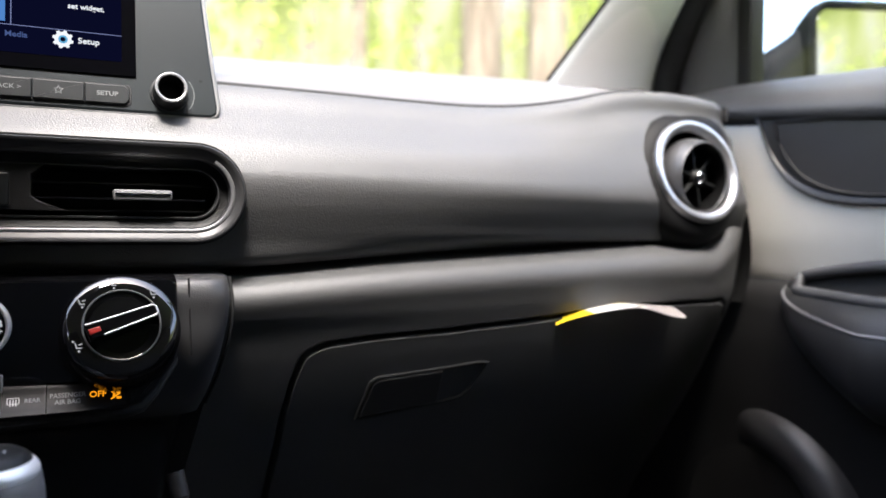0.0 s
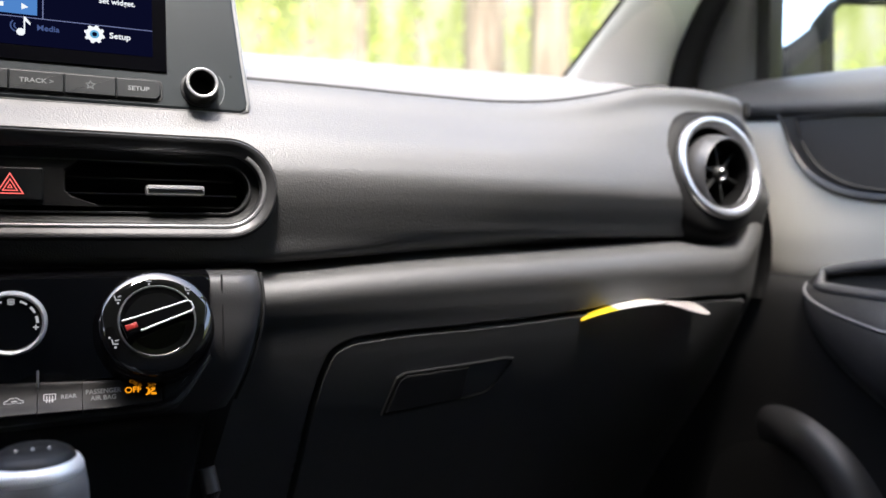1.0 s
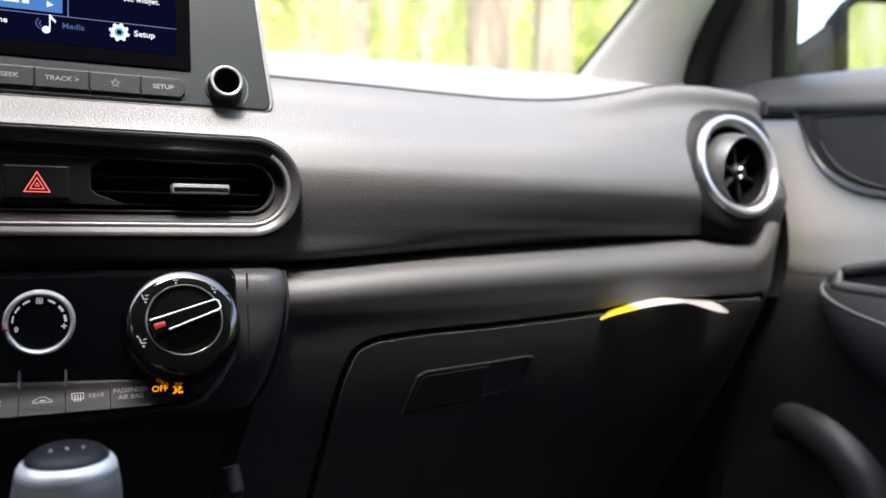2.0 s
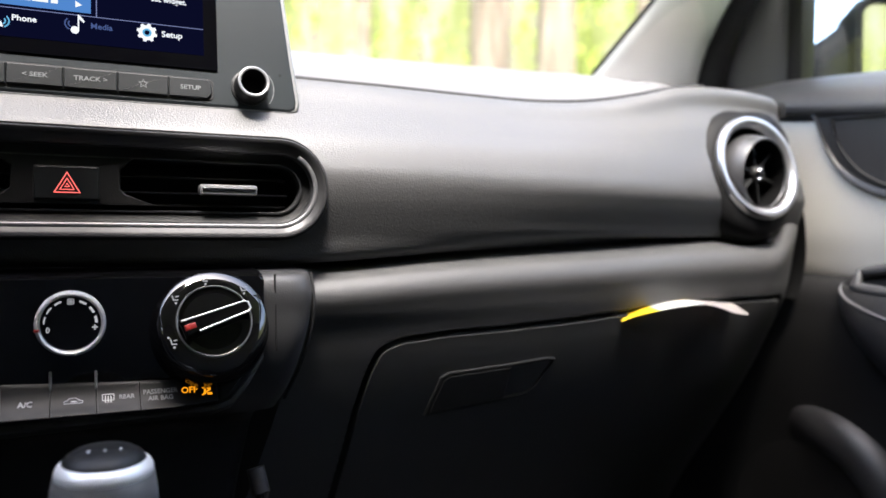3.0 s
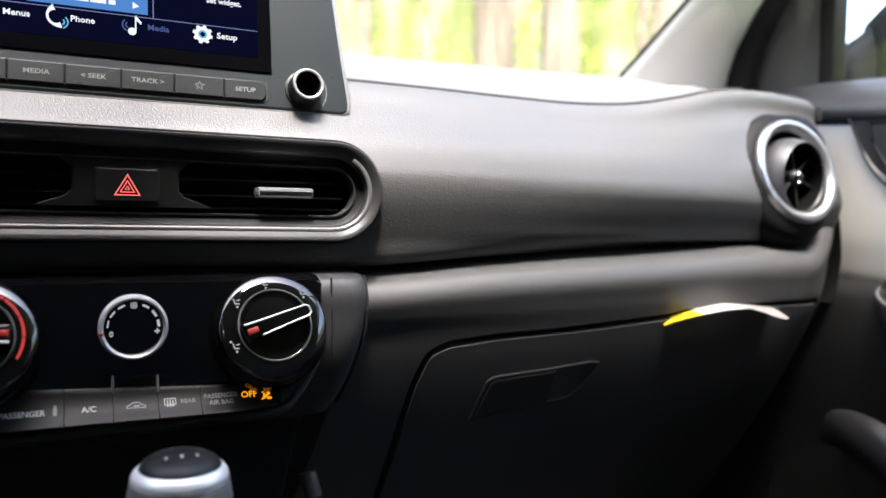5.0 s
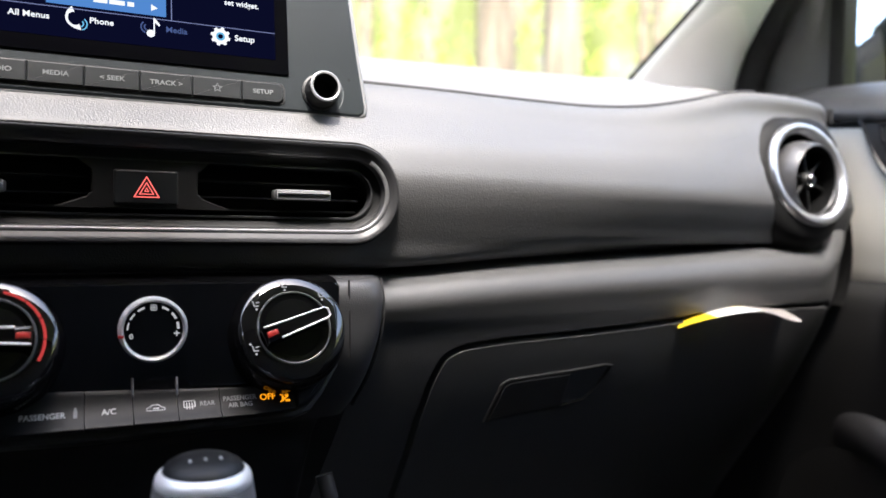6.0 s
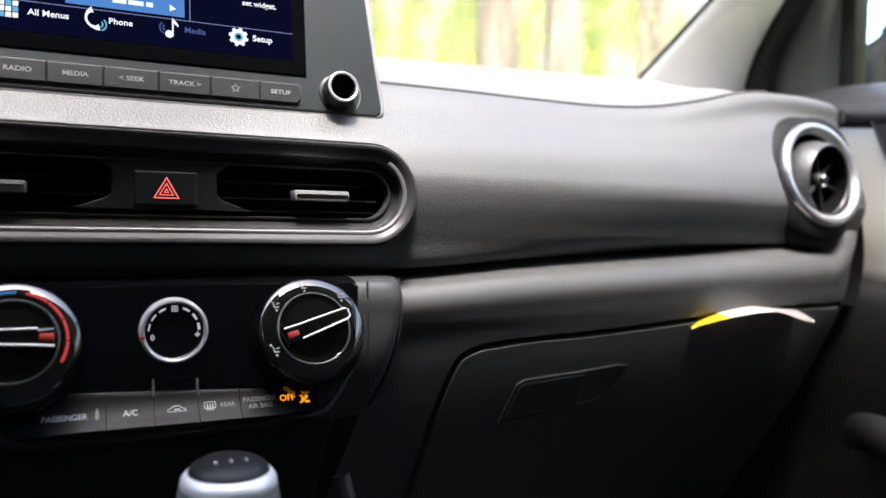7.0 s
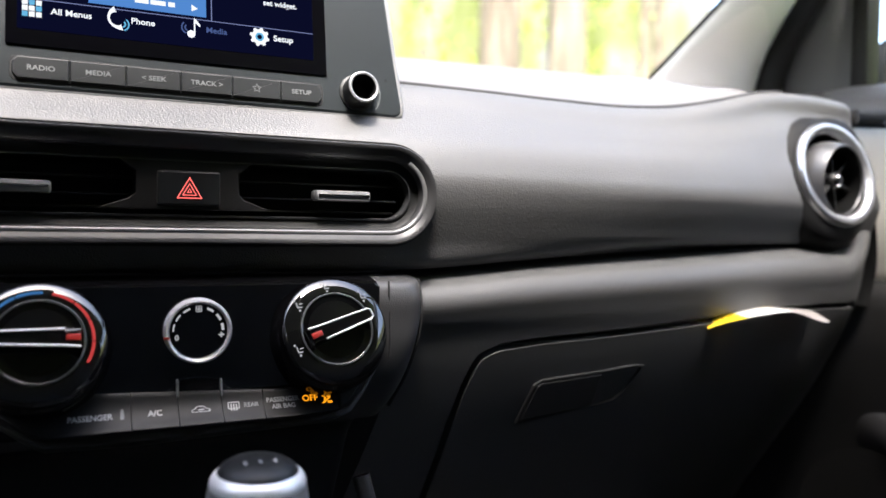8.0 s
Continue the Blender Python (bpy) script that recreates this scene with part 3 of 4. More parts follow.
part("surround", rim([(egg(0.014), -0.040), (egg(0.006), -0.026), (egg(0.0025), -0.010), (egg(-0.0005), -0.003), (egg(-0.003, 0.75), 0.001), (egg(-0.003, 0.4), 0.0035), (egg(-0.002, 0.1), 0.0045), (egg(-0.003, 0), 0.0045)]), VENTDARK, vent, "dark satin surround")
part("chrome_ring", rim([(circle(0, 0, r, 72), w) for r, w in ((0.0522, -0.004), (0.0522, 0.004), (0.0516, 0.0075), (0.0500, 0.0100), (0.0472, 0.0104), (0.0440, 0.0090), (0.0418, 0.0060), (0.0411, 0.002), (0.0408, -0.004))]), RING, vent)
part("barrel", rim([(circle(0, 0, r, 64), w) for r, w in ((0.0412, 0.003), (0.0404, -0.004), (0.0395, -0.012), (0.037, -0.05))], fill_last=True), POCKET, vent)
ball_m = pose(0.0035, -0.002, -0.0085, 16, 7, 0)
ball = rim([(circle(0, 0, 0.0385 * math.cos(a), 64), 0.0385 * math.sin(a)) for a in np.linspace(-0.25, 0.50, 16)] + [(circle(0, 0, 0.0331, 64), 0.0184), (circle(0, 0, 0.0324, 64), 0.0168)])
ball.transform(ball_m)
part("swivel_collar", ball, COLLAR, vent, "satin grey swivel collar")
b = rim([(circle(0, 0, r, 64), w) for r, w in ((0.0325, 0.0168), (0.0316, 0.010), (0.0290, -0.02))], fill_last=True)
b.transform(ball_m)
part("throat", b, POCKET, vent)
for ang in (40, 100, 160):
    b = box(-0.0300, 0.0300, -0.0011, 0.0011, -0.014, 0.008, 0.0005)
    b.transform(ball_m @ pose(0, 0, 0, 0, 0, ang + 6))
    part("vane", b, BLACK, vent)
b = spun([(0.0001, -0.012), (0.008, -0.012), (0.008, 0.009), (0.0066, 0.0112), (0.0001, 0.0115)], 32)
b.transform(ball_m)
part("hub", b, BLACK, vent)
b = spun([(0.0001, 0.009), (0.0058, 0.009), (0.0058, 0.0135), (0.0046, 0.0148), (0.0001, 0.0152)], 32)
b.transform(ball_m)
part("hub_cap", b, CHROME, vent, "small chrome hub cap")

# ---- centre vents with the hazard switch ----
cv = thing("centre_air_vent", facing(0, 0.0, 0.9945), "wide silver-framed centre air vent with a hazard switch between", "air vent")
S = lambda d: stadium(-0.001, 0, 0.1645 - d, 0.0335 - d, 24)
# joint round the frame; its deep black wall also serves as shade below
part("outer_seam", rim([(S(-0.001), -0.022), (S(-0.001), 0.0015), (S(0.0006), 0.0015)]), SEAM, cv)
part("frame", rim([(S(0.0006), -0.004), (S(0.0006), 0.0044), (S(0.0013), 0.0058), (S(0.0026), 0.0058), (S(0.0045), 0.0046), (S(0.0070), 0.0028), (S(0.0096), 0.0010), (S(0.0106), -0.0005), (S(0.0108), -0.010)]), DARKSILVER, cv, "satin silver frame")
# pale strip laid where the frame's lower band catches light
bright = [(x, -0.0254, 0.0024) for x in np.linspace(-0.13, 0.128, 30)] + [(0.130 + 0.0252 * math.sin(a), -0.0252 * math.cos(a), 0.0024) for a in np.linspace(0.1, 2.6, 24)]
part("highlight_strip", tube(bright, 0.0016, 12, flat=0.55), EDGESILVER, cv, "pale strip added as highlight on the frame's lower edge")
part("housing", rim([(S(0.0107), -0.004), (S(0.0125), -0.005), (S(0.0165), -0.006), (S(0.0168), -0.009), (S(0.0168), -0.010), (S(0.018), -0.045)], fill_last=True), BLACK, cv)
part("inner_rim", rim([(S(0.0162), -0.008), (S(0.0164), -0.0045), (S(0.0174), -0.0042), (S(0.0178), -0.012)]), COLLAR, cv, "thin satin inner rim")
for z in (-0.0045, 0.006, -0.012):
    part("vane", box(-0.142, 0.138, z - 0.0007, z + 0.0007, -0.03, -0.014 if z != -0.0045 else -0.008, 0.0004), BLACK if z != -0.0045 else GLOSS, cv)
block = [(-0.048, -0.0128), (0.053, -0.0128), (0.036, -0.0062), (0.0325, -0.003), (0.0325, 0.0095), (0.040, 0.0162), (-0.036, 0.0162), (-0.0275, 0.0095), (-0.0275, -0.003), (-0.031, -0.0062)]
part("centre_block", slab(block, -0.03, -0.004, 0.001), BLACK, cv)
hz = part("hazard_switch", slab(rounded(-0.0155, 0.0205, -0.0103, 0.0103, 0.0016), -0.006, -0.0015, 0.0012), BUTTON, cv, "black hazard switch with a lit red triangle")
part("switch_gap", rim([(rounded(-0.0163, 0.0213, -0.0111, 0.0111, 0.002), -0.0038), (rounded(-0.0155, 0.0205, -0.0103, 0.0103, 0.0016), -0.0038)]), SEAM, cv)


def triangle(r, cx, cz):
    return [(cx + r * math.cos(radians(a)), cz + r * math.sin(radians(a))) for a in (-30, 90, 210)]


for r0, r1 in ((0.0086, 0.0074), (0.0050, 0.0040), (0.0018, 0.001)):
    part("red_triangle", rim([(triangle(r1, 0.0027, -0.0018), -0.0016), (triangle(r1, 0.0027, -0.0018), -0.0012), (triangle(r0, 0.0027, -0.0018), -0.0012), (triangle(r0, 0.0027, -0.0018), -0.0016)]), REDLIGHT, hz, smooth=False)
for x0, x1 in ((0.0795, 0.1155), (-0.1075, -0.071)):
    tab = box(x0, x1, -0.0052, 0.0016, -0.012, 0.0035, 0.0014)
    t_ = part("slider_tab", tab, SILVERGREY, cv, "satin silver slider")
    part("tab_edge", box(x0 + 0.001, x1 - 0.001, -0.0018, -0.0006, 0.003, 0.0046, 0.0003), CHROME, t_)

# ---- infotainment screen ----
LEAN = 9.6
sc = thing("infotainment_screen", facing(0.0, 0.0285, 1.050, LEAN), "grey-framed touch screen with a menu lit, keys and a knob below", "touch screen")
face = [(0.1452, 0.0), (0.1495, 0.0030), (0.1502, 0.008), (0.1462, 0.040), (0.1415, 0.085), (0.137, 0.135), (0.133, 0.140), (-0.133, 0.140), (-0.137, 0.135), (-0.1415, 0.085), (-0.1462, 0.040), (-0.1502, 0.008), (-0.1495, 0.0030), (-0.1452, 0.0)]
part("panel", slab(face, -0.018, 0.0, 0.0022), GREYPANEL, sc)
part("bright_edge", tube([(x, 0.0002, -0.0030) for x in np.linspace(-0.144, 0.144, 20)] + [(0.1495, 0.003, -0.003), (0.1506, 0.008, -0.003), (0.1466, 0.04, -0.003), (0.1419, 0.085, -0.003), (0.1374, 0.135, -0.003)], 0.0021, 10), SILVERGREY, sc, "bright metal edge")
disp = part("display", slab(rounded(-0.0955, 0.0955, 0.0252, 0.135, 0.001), 0.0002, 0.0012, 0.0004), SCREENBLACK, sc, "black glass display")
L = 0.00135


def lit(name, bm, mat, label=""):
    return part(name, bm, mat, disp, label, smooth=False)


def flat_poly(pts, w=L + 0.0002):
    bm = bmesh.new()
    bm.faces.new([bm.verts.new((x, z, w)) for x, z in pts])
    return bm


lit("menu_ground", flat_poly([(-0.0895, 0.0350), (0.0865, 0.0350), (0.0865, 0.130), (-0.0895, 0.130)], L), NAVY)
lit("menu_line", flat_poly([(-0.0865, 0.0533), (0.0865, 0.0533), (0.0865, 0.0538), (-0.0865, 0.0538)]), LINEBLUE)
lit("menu_line", flat_poly([(0.0195, 0.0538), (0.0201, 0.0538), (0.0201, 0.120), (0.0195, 0.120)]), LINEBLUE)
lit("blue_tile", flat_poly([(-0.052, 0.0555), (0.0165, 0.0555), (0.0165, 0.090), (-0.052, 0.090)]), SKYTILE)
lit("play_arrow", flat_poly([(0.0075, 0.0585), (0.0115, 0.0605), (0.0075, 0.0630)], L + 0.0004), ICONWHITE)
for x0, x1 in ((-0.026, -0.018), (-0.017, -0.008), (-0.0065, -0.0025)):
    lit("unread_word", flat_poly([(x0, 0.0595), (x1, 0.0595), (x1, 0.0625), (x0, 0.0625)], L + 0.0004), ICONWHITE)
lit("menu_word", lettering("set widget.", 0.0052, 0.0645, 0.0710, L + 0.0003), ICONWHITE)
lit("menu_word", lettering("All Menus", 0.0052, -0.061, 0.0470, L + 0.0003, squash=1.05), ICONWHITE)
lit("menu_word", lettering("Phone", 0.0052, -0.0213, 0.0472, L + 0.0003, squash=1.05), ICONWHITE)
lit("menu_word", lettering("Media", 0.0052, 0.0228, 0.0472, L + 0.0003, squash=1.05), ICONDIM)
lit("menu_word", lettering("Setup", 0.0056, 0.0660, 0.0470, L + 0.0003, squash=1.05), ICONWHITE)
for i in range(3):
    for j in range(3):
        lit("menu_square", flat_poly([(-0.0870 + 0.0036 * i, 0.0425 + 0.0036 * j), (-0.0840 + 0.0036 * i, 0.0425 + 0.0036 * j), (-0.0840 + 0.0036 * i, 0.0456 + 0.0036 * j), (-0.0870 + 0.0036 * i, 0.0456 + 0.0036 * j)]), ICONBLUE if (i + j) % 3 == 0 else ICONWHITE)
gear = []
for k in range(64):
    a = 2 * math.pi * k / 64
    r = 0.0064 if (k // 4) % 2 else 0.0052
    gear.append((0.0503 + r * math.cos(a), 0.0470 + r * math.sin(a)))
lit("gear_icon", rim([(gear, L + 0.0002), (circle(0.0503, 0.0470, 0.0028, 64), L + 0.0002)]), ICONWHITE)
lit("gear_core", rim([(circle(0.0503, 0.0470, 0.0028, 32), L + 0.0003), (circle(0.0503, 0.0470, 0.0016, 32), L + 0.0003)]), ICONBLUE)
spine = [(a, 0.0007 + 0.0013 * abs((a - radians(200)) / radians(88)) ** 3) for a in np.linspace(radians(112), radians(288), 26)]
phone = [(-0.0350 + (0.0058 + q) * math.cos(a), 0.0480 + (0.0058 + q) * math.sin(a)) for a, q in spine] + [(-0.0350 + (0.0058 - q) * math.cos(a), 0.0480 + (0.0058 - q) * math.sin(a)) for a, q in spine[::-1]]
lit("phone_icon", flat_poly(phone), ICONWHITE)
for r in (0.0025, 0.0045):
    arc = np.linspace(radians(-70), radians(50), 10)
    lit("wave_icon", flat_poly([(-0.0335 + r * math.cos(a), 0.0445 + r * math.sin(a)) for a in arc] + [(-0.0335 + (r - 0.0009) * math.cos(a), 0.0445 + (r - 0.0009) * math.sin(a)) for a in arc[::-1]]), ICONBLUE)
    lit("wave_icon", flat_poly([(0.0055 - r * math.cos(a), 0.0475 + r * math.sin(a)) for a in arc] + [(0.0055 - (r - 0.0009) * math.cos(a), 0.0475 + (r - 0.0009) * math.sin(a)) for a in arc[::-1]]), ICONDIM)
part("note_icon", flat_poly([(0.0088, 0.0440), (0.0097, 0.0440), (0.0097, 0.0510), (0.0125, 0.0485), (0.0128, 0.0500), (0.0097, 0.0540), (0.0088, 0.0540)]), ICONWHITE, disp, smooth=False)
lit("note_icon", flat_poly(circle(0.0072, 0.0435, 0.0025, 20)), ICONWHITE)

cuts = [-0.0920, -0.0619, -0.0312, 0.0005, 0.0320, 0.0632, 0.0912]
for k, (a, b, word) in enumerate(zip(cuts, cuts[1:], ("RADIO", "MEDIA", "< SEEK", "TRACK >", "", "SETUP"))):
    ra, rb = (0.003 if k == 0 else 0.0004), (0.003 if k == 5 else 0.0004)
    pts_ = [(b - rb, 0.0052), (b - 0.0002, 0.0052 + rb), (b - 0.0002, 0.0182 - rb), (b - rb, 0.0182), (a + ra, 0.0182), (a + 0.0002, 0.0182 - ra), (a + 0.0002, 0.0052 + ra), (a + ra, 0.0052)]
    key = part("key", slab(pts_, -0.001, 0.0020, 0.0007), BUTTON, sc, "dark grey key")
    if word:
        part("key_word", lettering(word, 0.0042, (a + b) / 2, 0.0117, 0.0021, squash=1.15), KEYMARK, key, smooth=False)
    else:
        star = [((a + b) / 2 + r * math.cos(radians(90 + 36 * i)), 0.0117 + r * math.sin(radians(90 + 36 * i))) for i, r in enumerate((0.0033, 0.0016) * 5)]
        part("key_star", rim([(star, 0.00212), (inset(star, 0.0006), 0.00212)]), KEYMARK, key, smooth=False)
part("key_gap", slab(rounded(-0.0932, 0.0926, 0.0042, 0.0192, 0.0035), -0.002, 0.0004, 0.0003), SEAM, sc)
kn = part("knob", rim([(circle(0.1170, 0.0155, r, 48), w) for r, w in ((0.0128, 0.0), (0.0128, 0.0012), (0.0112, 0.002), (0.0110, 0.013), (0.0105, 0.0142), (0.0085, 0.0142), (0.0082, 0.012), (0.0078, 0.0015))], fill_last=True), BLACK, sc, "black knob with a bright ring")
part("knob_ring", rim([(circle(0.1170, 0.0155, r, 48), w) for r, w in ((0.0108, 0.0128), (0.0106, 0.0146), (0.0098, 0.0150), (0.0088, 0.0146), (0.0086, 0.0128))]), SILVERGREY, kn)
part("knob_mark", flat_poly([(0.1170 + r * math.cos(radians(a)), 0.0155 + r * math.sin(radians(a))) for r, s in ((0.0165, 1), (0.0171, -1)) for a in range(-38 * s, 39 * s, 4 * s)], 0.0002), KEYMARK, sc, smooth=False)
part("pinhole", flat_poly(circle(0.1385, 0.0265, 0.0011, 16), 0.0002), SEAM, sc, smooth=False)

# ---- centre stack and climate controls ----
stack = thing("centre_stack", pose(0, 0, 0), "black lower centre stack below the vents", "centre console")
def stack_rows(knots, n, r=0.016):
    rows_ = []
    for z, hw, yf in spline(knots, n):
        right = [(hw - r + r * math.sin(a), yf + r - r * math.cos(a), z) for a in np.linspace(0, math.pi / 2, 8)] + [(hw + 0.006, 0.08, z)]
        left = [(-x, y, z_) for x, y, z_ in reversed(right)]
        rows_.append(left + [(x, yf, z) for x in np.linspace(-hw + r, hw - r, 14)[1:-1]] + right)
    return rows_


bm = bmesh.new()
grid(bm, stack_rows([(0.9405, 0.151, 0.022), (0.9392, 0.1515, -0.002), (0.9368, 0.152, -0.0125), (0.930, 0.1525, -0.0165), (0.912, 0.152, -0.017), (0.896, 0.149, -0.0165), (0.880, 0.1455, -0.0125), (0.860, 0.141, -0.001), (0.842, 0.136, 0.016)], 48))
part("body", bm, STACKGREY, stack)
bm = bmesh.new()
grid(bm, stack_rows([(0.847, 0.1365, 0.012), (0.840, 0.131, 0.028), (0.832, 0.126, 0.044), (0.80, 0.118, 0.048), (0.72, 0.105, 0.050), (0.60, 0.10, 0.050)], 30, 0.012))
# darker than the body above: the opening's shade is put into its colour
part("tray_recess", bm, BLACK, stack, "open tray under the keys, its shade painted black")
part("key_carrier", box(-0.098, 0.100, -0.010, 0.040, 0.853, 0.888, 0.004), BLACK, stack)
bm = bmesh.new()
grid(bm, [[(x, y, z) for y, z in ((0.024, 0.9412), (0.010, 0.9410), (-0.003, 0.9401), (-0.0118, 0.9388), (-0.0165, 0.9366), (-0.0190, 0.9345), (-0.0192, 0.930))] for x in np.linspace(-0.150, 0.1165, 30)])
part("gloss_brow", bm, GLOSS, stack, "gloss black brow over the panel")
part("side_seam", tube([(0.1240 + 0.0015 * math.sin(k / 8), -0.0168, z) for k, z in enumerate(np.linspace(0.9385, 0.888, 12))], 0.0007, 6), SEAM, stack)
part("side_seam", tube(spline([(0.1535, 0.004, 0.938), (0.1550, 0.001, 0.925), (0.1545, 0.001, 0.905), (0.1480, 0.006, 0.875), (0.140, 0.020, 0.848)], 20), 0.0013, 6), SEAM, stack)

cl = thing("climate_control", facing(0.0, -0.0175, 0.9115), "glossy black climate panel with three rotary dials", "climate control")
part("gloss_panel", slab([(-0.125, -0.033), (0.095, -0.0365), (0.110, -0.026), (0.1165, -0.014), (0.1165, 0.024), (0.112, 0.0275), (-0.125, 0.0275)], -0.004, 0.004, 0.0012), GLOSS, cl)


DIAL_LEAN = 22


def dial(x, z, name, label):
    """A bell-shaped knob that looks a little upwards: skirt, bright bevel, sunk face with a thin rim."""
    m = pose(x, z, 0.006, -DIAL_LEAN, 0, 0) @ Matrix.Scale(1.05, 4)

    def turned(rows, fill=False):
        b = rim([(circle(0, 0, r, 72), w) for r, w in rows], fill_last=fill)
        b.transform(m)
        return b

    ob = part(name, turned(((0.0342, -0.020), (0.0336, 0.0030), (0.0328, 0.0060), (0.0320, 0.0070), (0.0314, 0.0084), (0.0312, 0.0118))), SKIRT, cl, label)
    part("dial_bevel", turned(((0.0312, 0.0118), (0.0309, 0.0130), (0.0300, 0.0139), (0.0285, 0.0147), (0.0265, 0.0154), (0.0245, 0.0159), (0.0225, 0.0161), (0.0216, 0.0160))), SMOKED, ob, "polished black bevel")
    part("dial_face", turned(((0.0216, 0.0160), (0.0208, 0.0152), (0.0196, 0.0146), (0.0150, 0.0150), (0.0080, 0.0154), (0.0010, 0.0155)), True), GLOSS, ob)
    part("dial_rim", turned(((0.0214, 0.0159), (0.0211, 0.0165), (0.0206, 0.0165), (0.0203, 0.0154))), EDGESILVER, ob)
    return ob, m


def grip(m, ang, ob):
    """The raised pointer across a dial: a black bar with a bright edge and a red end."""
    m = m @ Matrix.Scale(0.96, 4) @ pose(0, 0, 0.0012, 0, 0, ang)
    bar = [(-0.0200, -0.0050), (-0.0120, -0.0046), (0.0185, -0.0036), (0.0205, -0.0022), (0.0205, 0.0022), (0.0185, 0.0036), (-0.0120, 0.0046), (-0.0200, 0.0050)]
    b = slab(bar, 0.014, 0.0245, 0.0016)
    b.transform(m)
    g = part("pointer", b, GLOSS, ob)
    line = inset(bar, 0.0003)
    b = tube([(x_, z_, 0.0246) for x_, z_ in line[1:] + line[:1]][:-1], 0.00062, 8)
    b.transform(m)
    part("pointer_edge", b, SILVER, g)
    b = slab([(-0.0194, -0.0018), (-0.0128, -0.0016), (-0.0128, 0.0016), (-0.0194, 0.0018)], 0.0225, 0.0251, 0.0005)
    b.transform(m)
    part("pointer_tip", b, RED, g)


d1, dm = dial(0.0828, -0.0052, "air_flow_dial", "gloss black air direction dial with a polished bevel")
grip(dm, 19, d1)
for a in (48, 100, 146, 206):
    cx, cz = 0.0256 * math.cos(radians(a)), 0.0256 * math.sin(radians(a))
    b = bmesh.new()
    for q in (((-0.0022, 0.0018), (-0.0014, 0.0018), (-0.0006, -0.0012), (-0.0014, -0.0012)), ((-0.0014, -0.0020), (0.0022, -0.0020), (0.0022, -0.0012), (-0.0014, -0.0012)), ((0.0002, 0.0002), (0.0026, 0.0008), (0.0026, 0.0014), (0.0002, 0.0010))):
        b.faces.new([b.verts.new((cx + 0.85 * p, cz + 0.85 * r, 0.0163)) for p, r in q])
    for p0 in ((-0.0026, 0.0024), (0.0004, -0.0032)):
        b.faces.new([b.verts.new((cx + p0[0] + 0.0007 * math.cos(t), cz + p0[1] + 0.0007 * math.sin(t), 0.0163)) for t in np.linspace(0, 5.6, 9)])
    b.transform(dm)
    part("air_flow_mark", b, DIALMARK, d1, smooth=False)
d2, dm = dial(-0.0757, -0.0052, "temperature_dial", "gloss black temperature dial with red and blue arcs")
grip(dm, 178, d2)
for a0, a1, mat in ((-28, 78, ARCRED), (86, 205, ARCBLUE)):
    for s0 in np.linspace(a0, a1, 5)[:-1]:
        s1 = s0 + (a1 - a0) / 4 - 1.5
        arc = [radians(v) for v in np.linspace(s0, s1, 8)]
        b = flat_poly([(0.0254 * math.cos(a), 0.0254 * math.sin(a)) for a in arc] + [(0.0240 * math.cos(a), 0.0240 * math.sin(a)) for a in arc[::-1]], 0.0163)
        b.transform(dm)
        part("arc_mark", b, mat, d2, smooth=False)

FX, FZ = 0.0046, 0.0012
fan = part("fan_dial", rim([(circle(FX, FZ, r, 64), w) for r, w in ((0.0184, 0.003), (0.0184, 0.0085), (0.0170, 0.0100), (0.0162, 0.0098), (0.0154, 0.0088))], fill_last=True), GLOSS, cl, "round fan speed dial in a chrome ring")
part("fan_ring", rim([(circle(FX, FZ, r, 64), w) for r, w in ((0.0187, 0.004), (0.0187, 0.0090), (0.0181, 0.0108), (0.0171, 0.0113), (0.0162, 0.0106), (0.0158, 0.0090))]), SILVER, fan)
for k, deg in enumerate((170, 145, 119, 62, 35, 9)):
    arc = np.linspace(radians(deg) - 0.15, radians(deg) + 0.15, 6)
    thick = 0.0008 + 0.00014 * k
    part("fan_mark", flat_poly([(FX + 0.0142 * math.cos(v), FZ + 0.0142 * math.sin(v)) for v in arc] + [(FX + (0.0142 - thick) * math.cos(v), FZ + (0.0142 - thick) * math.sin(v)) for v in arc[::-1]], 0.0092), DIALMARK, fan, smooth=False)
part("fan_mark", lettering("0", 0.0042, FX - 0.0118, FZ - 0.0035, 0.0092), DIALMARK, fan, smooth=False)
part("fan_mark", lettering("+", 0.0062, FX + 0.0126, FZ - 0.0028, 0.0092), DIALMARK, fan, smooth=False)
for a in (0, 90, 180, 270):
    part("fan_icon", rim([(circle(FX + 0.0011 * math.cos(radians(a + 45)), FZ + 0.0127 + 0.0011 * math.sin(radians(a + 45)), r, 12), 0.0092) for r in (0.0010, 0.0006)]), DIALMARK, fan, smooth=False)
part("fan_pointer", box(FX - 0.0188, FX - 0.0159, FZ - 0.0040, FZ - 0.0024, 0.0095, 0.0118, 0.0003), RED, fan)

# the row of keys under the dials
kb = thing("climate_key_row", facing(0.0, -0.017, 0.8665, 22), "row of graphite climate keys with printed signs", "switch row")
cutk = [-0.095, -0.0310, -0.0062, 0.0178, 0.0415, 0.0860]


def key_top(x):
    return 0.0128 - 0.05 * (x + 0.09) * 0.9


def scoop(z):
    return 0.0080 * max(0.0, (0.0128 - z) / 0.0253) ** 2.6


def on_key(bm):
    """Lays a flat sign on the hollow of its key."""
    for v in bm.verts:
        v.co.z += scoop(v.co.y)
    return bm


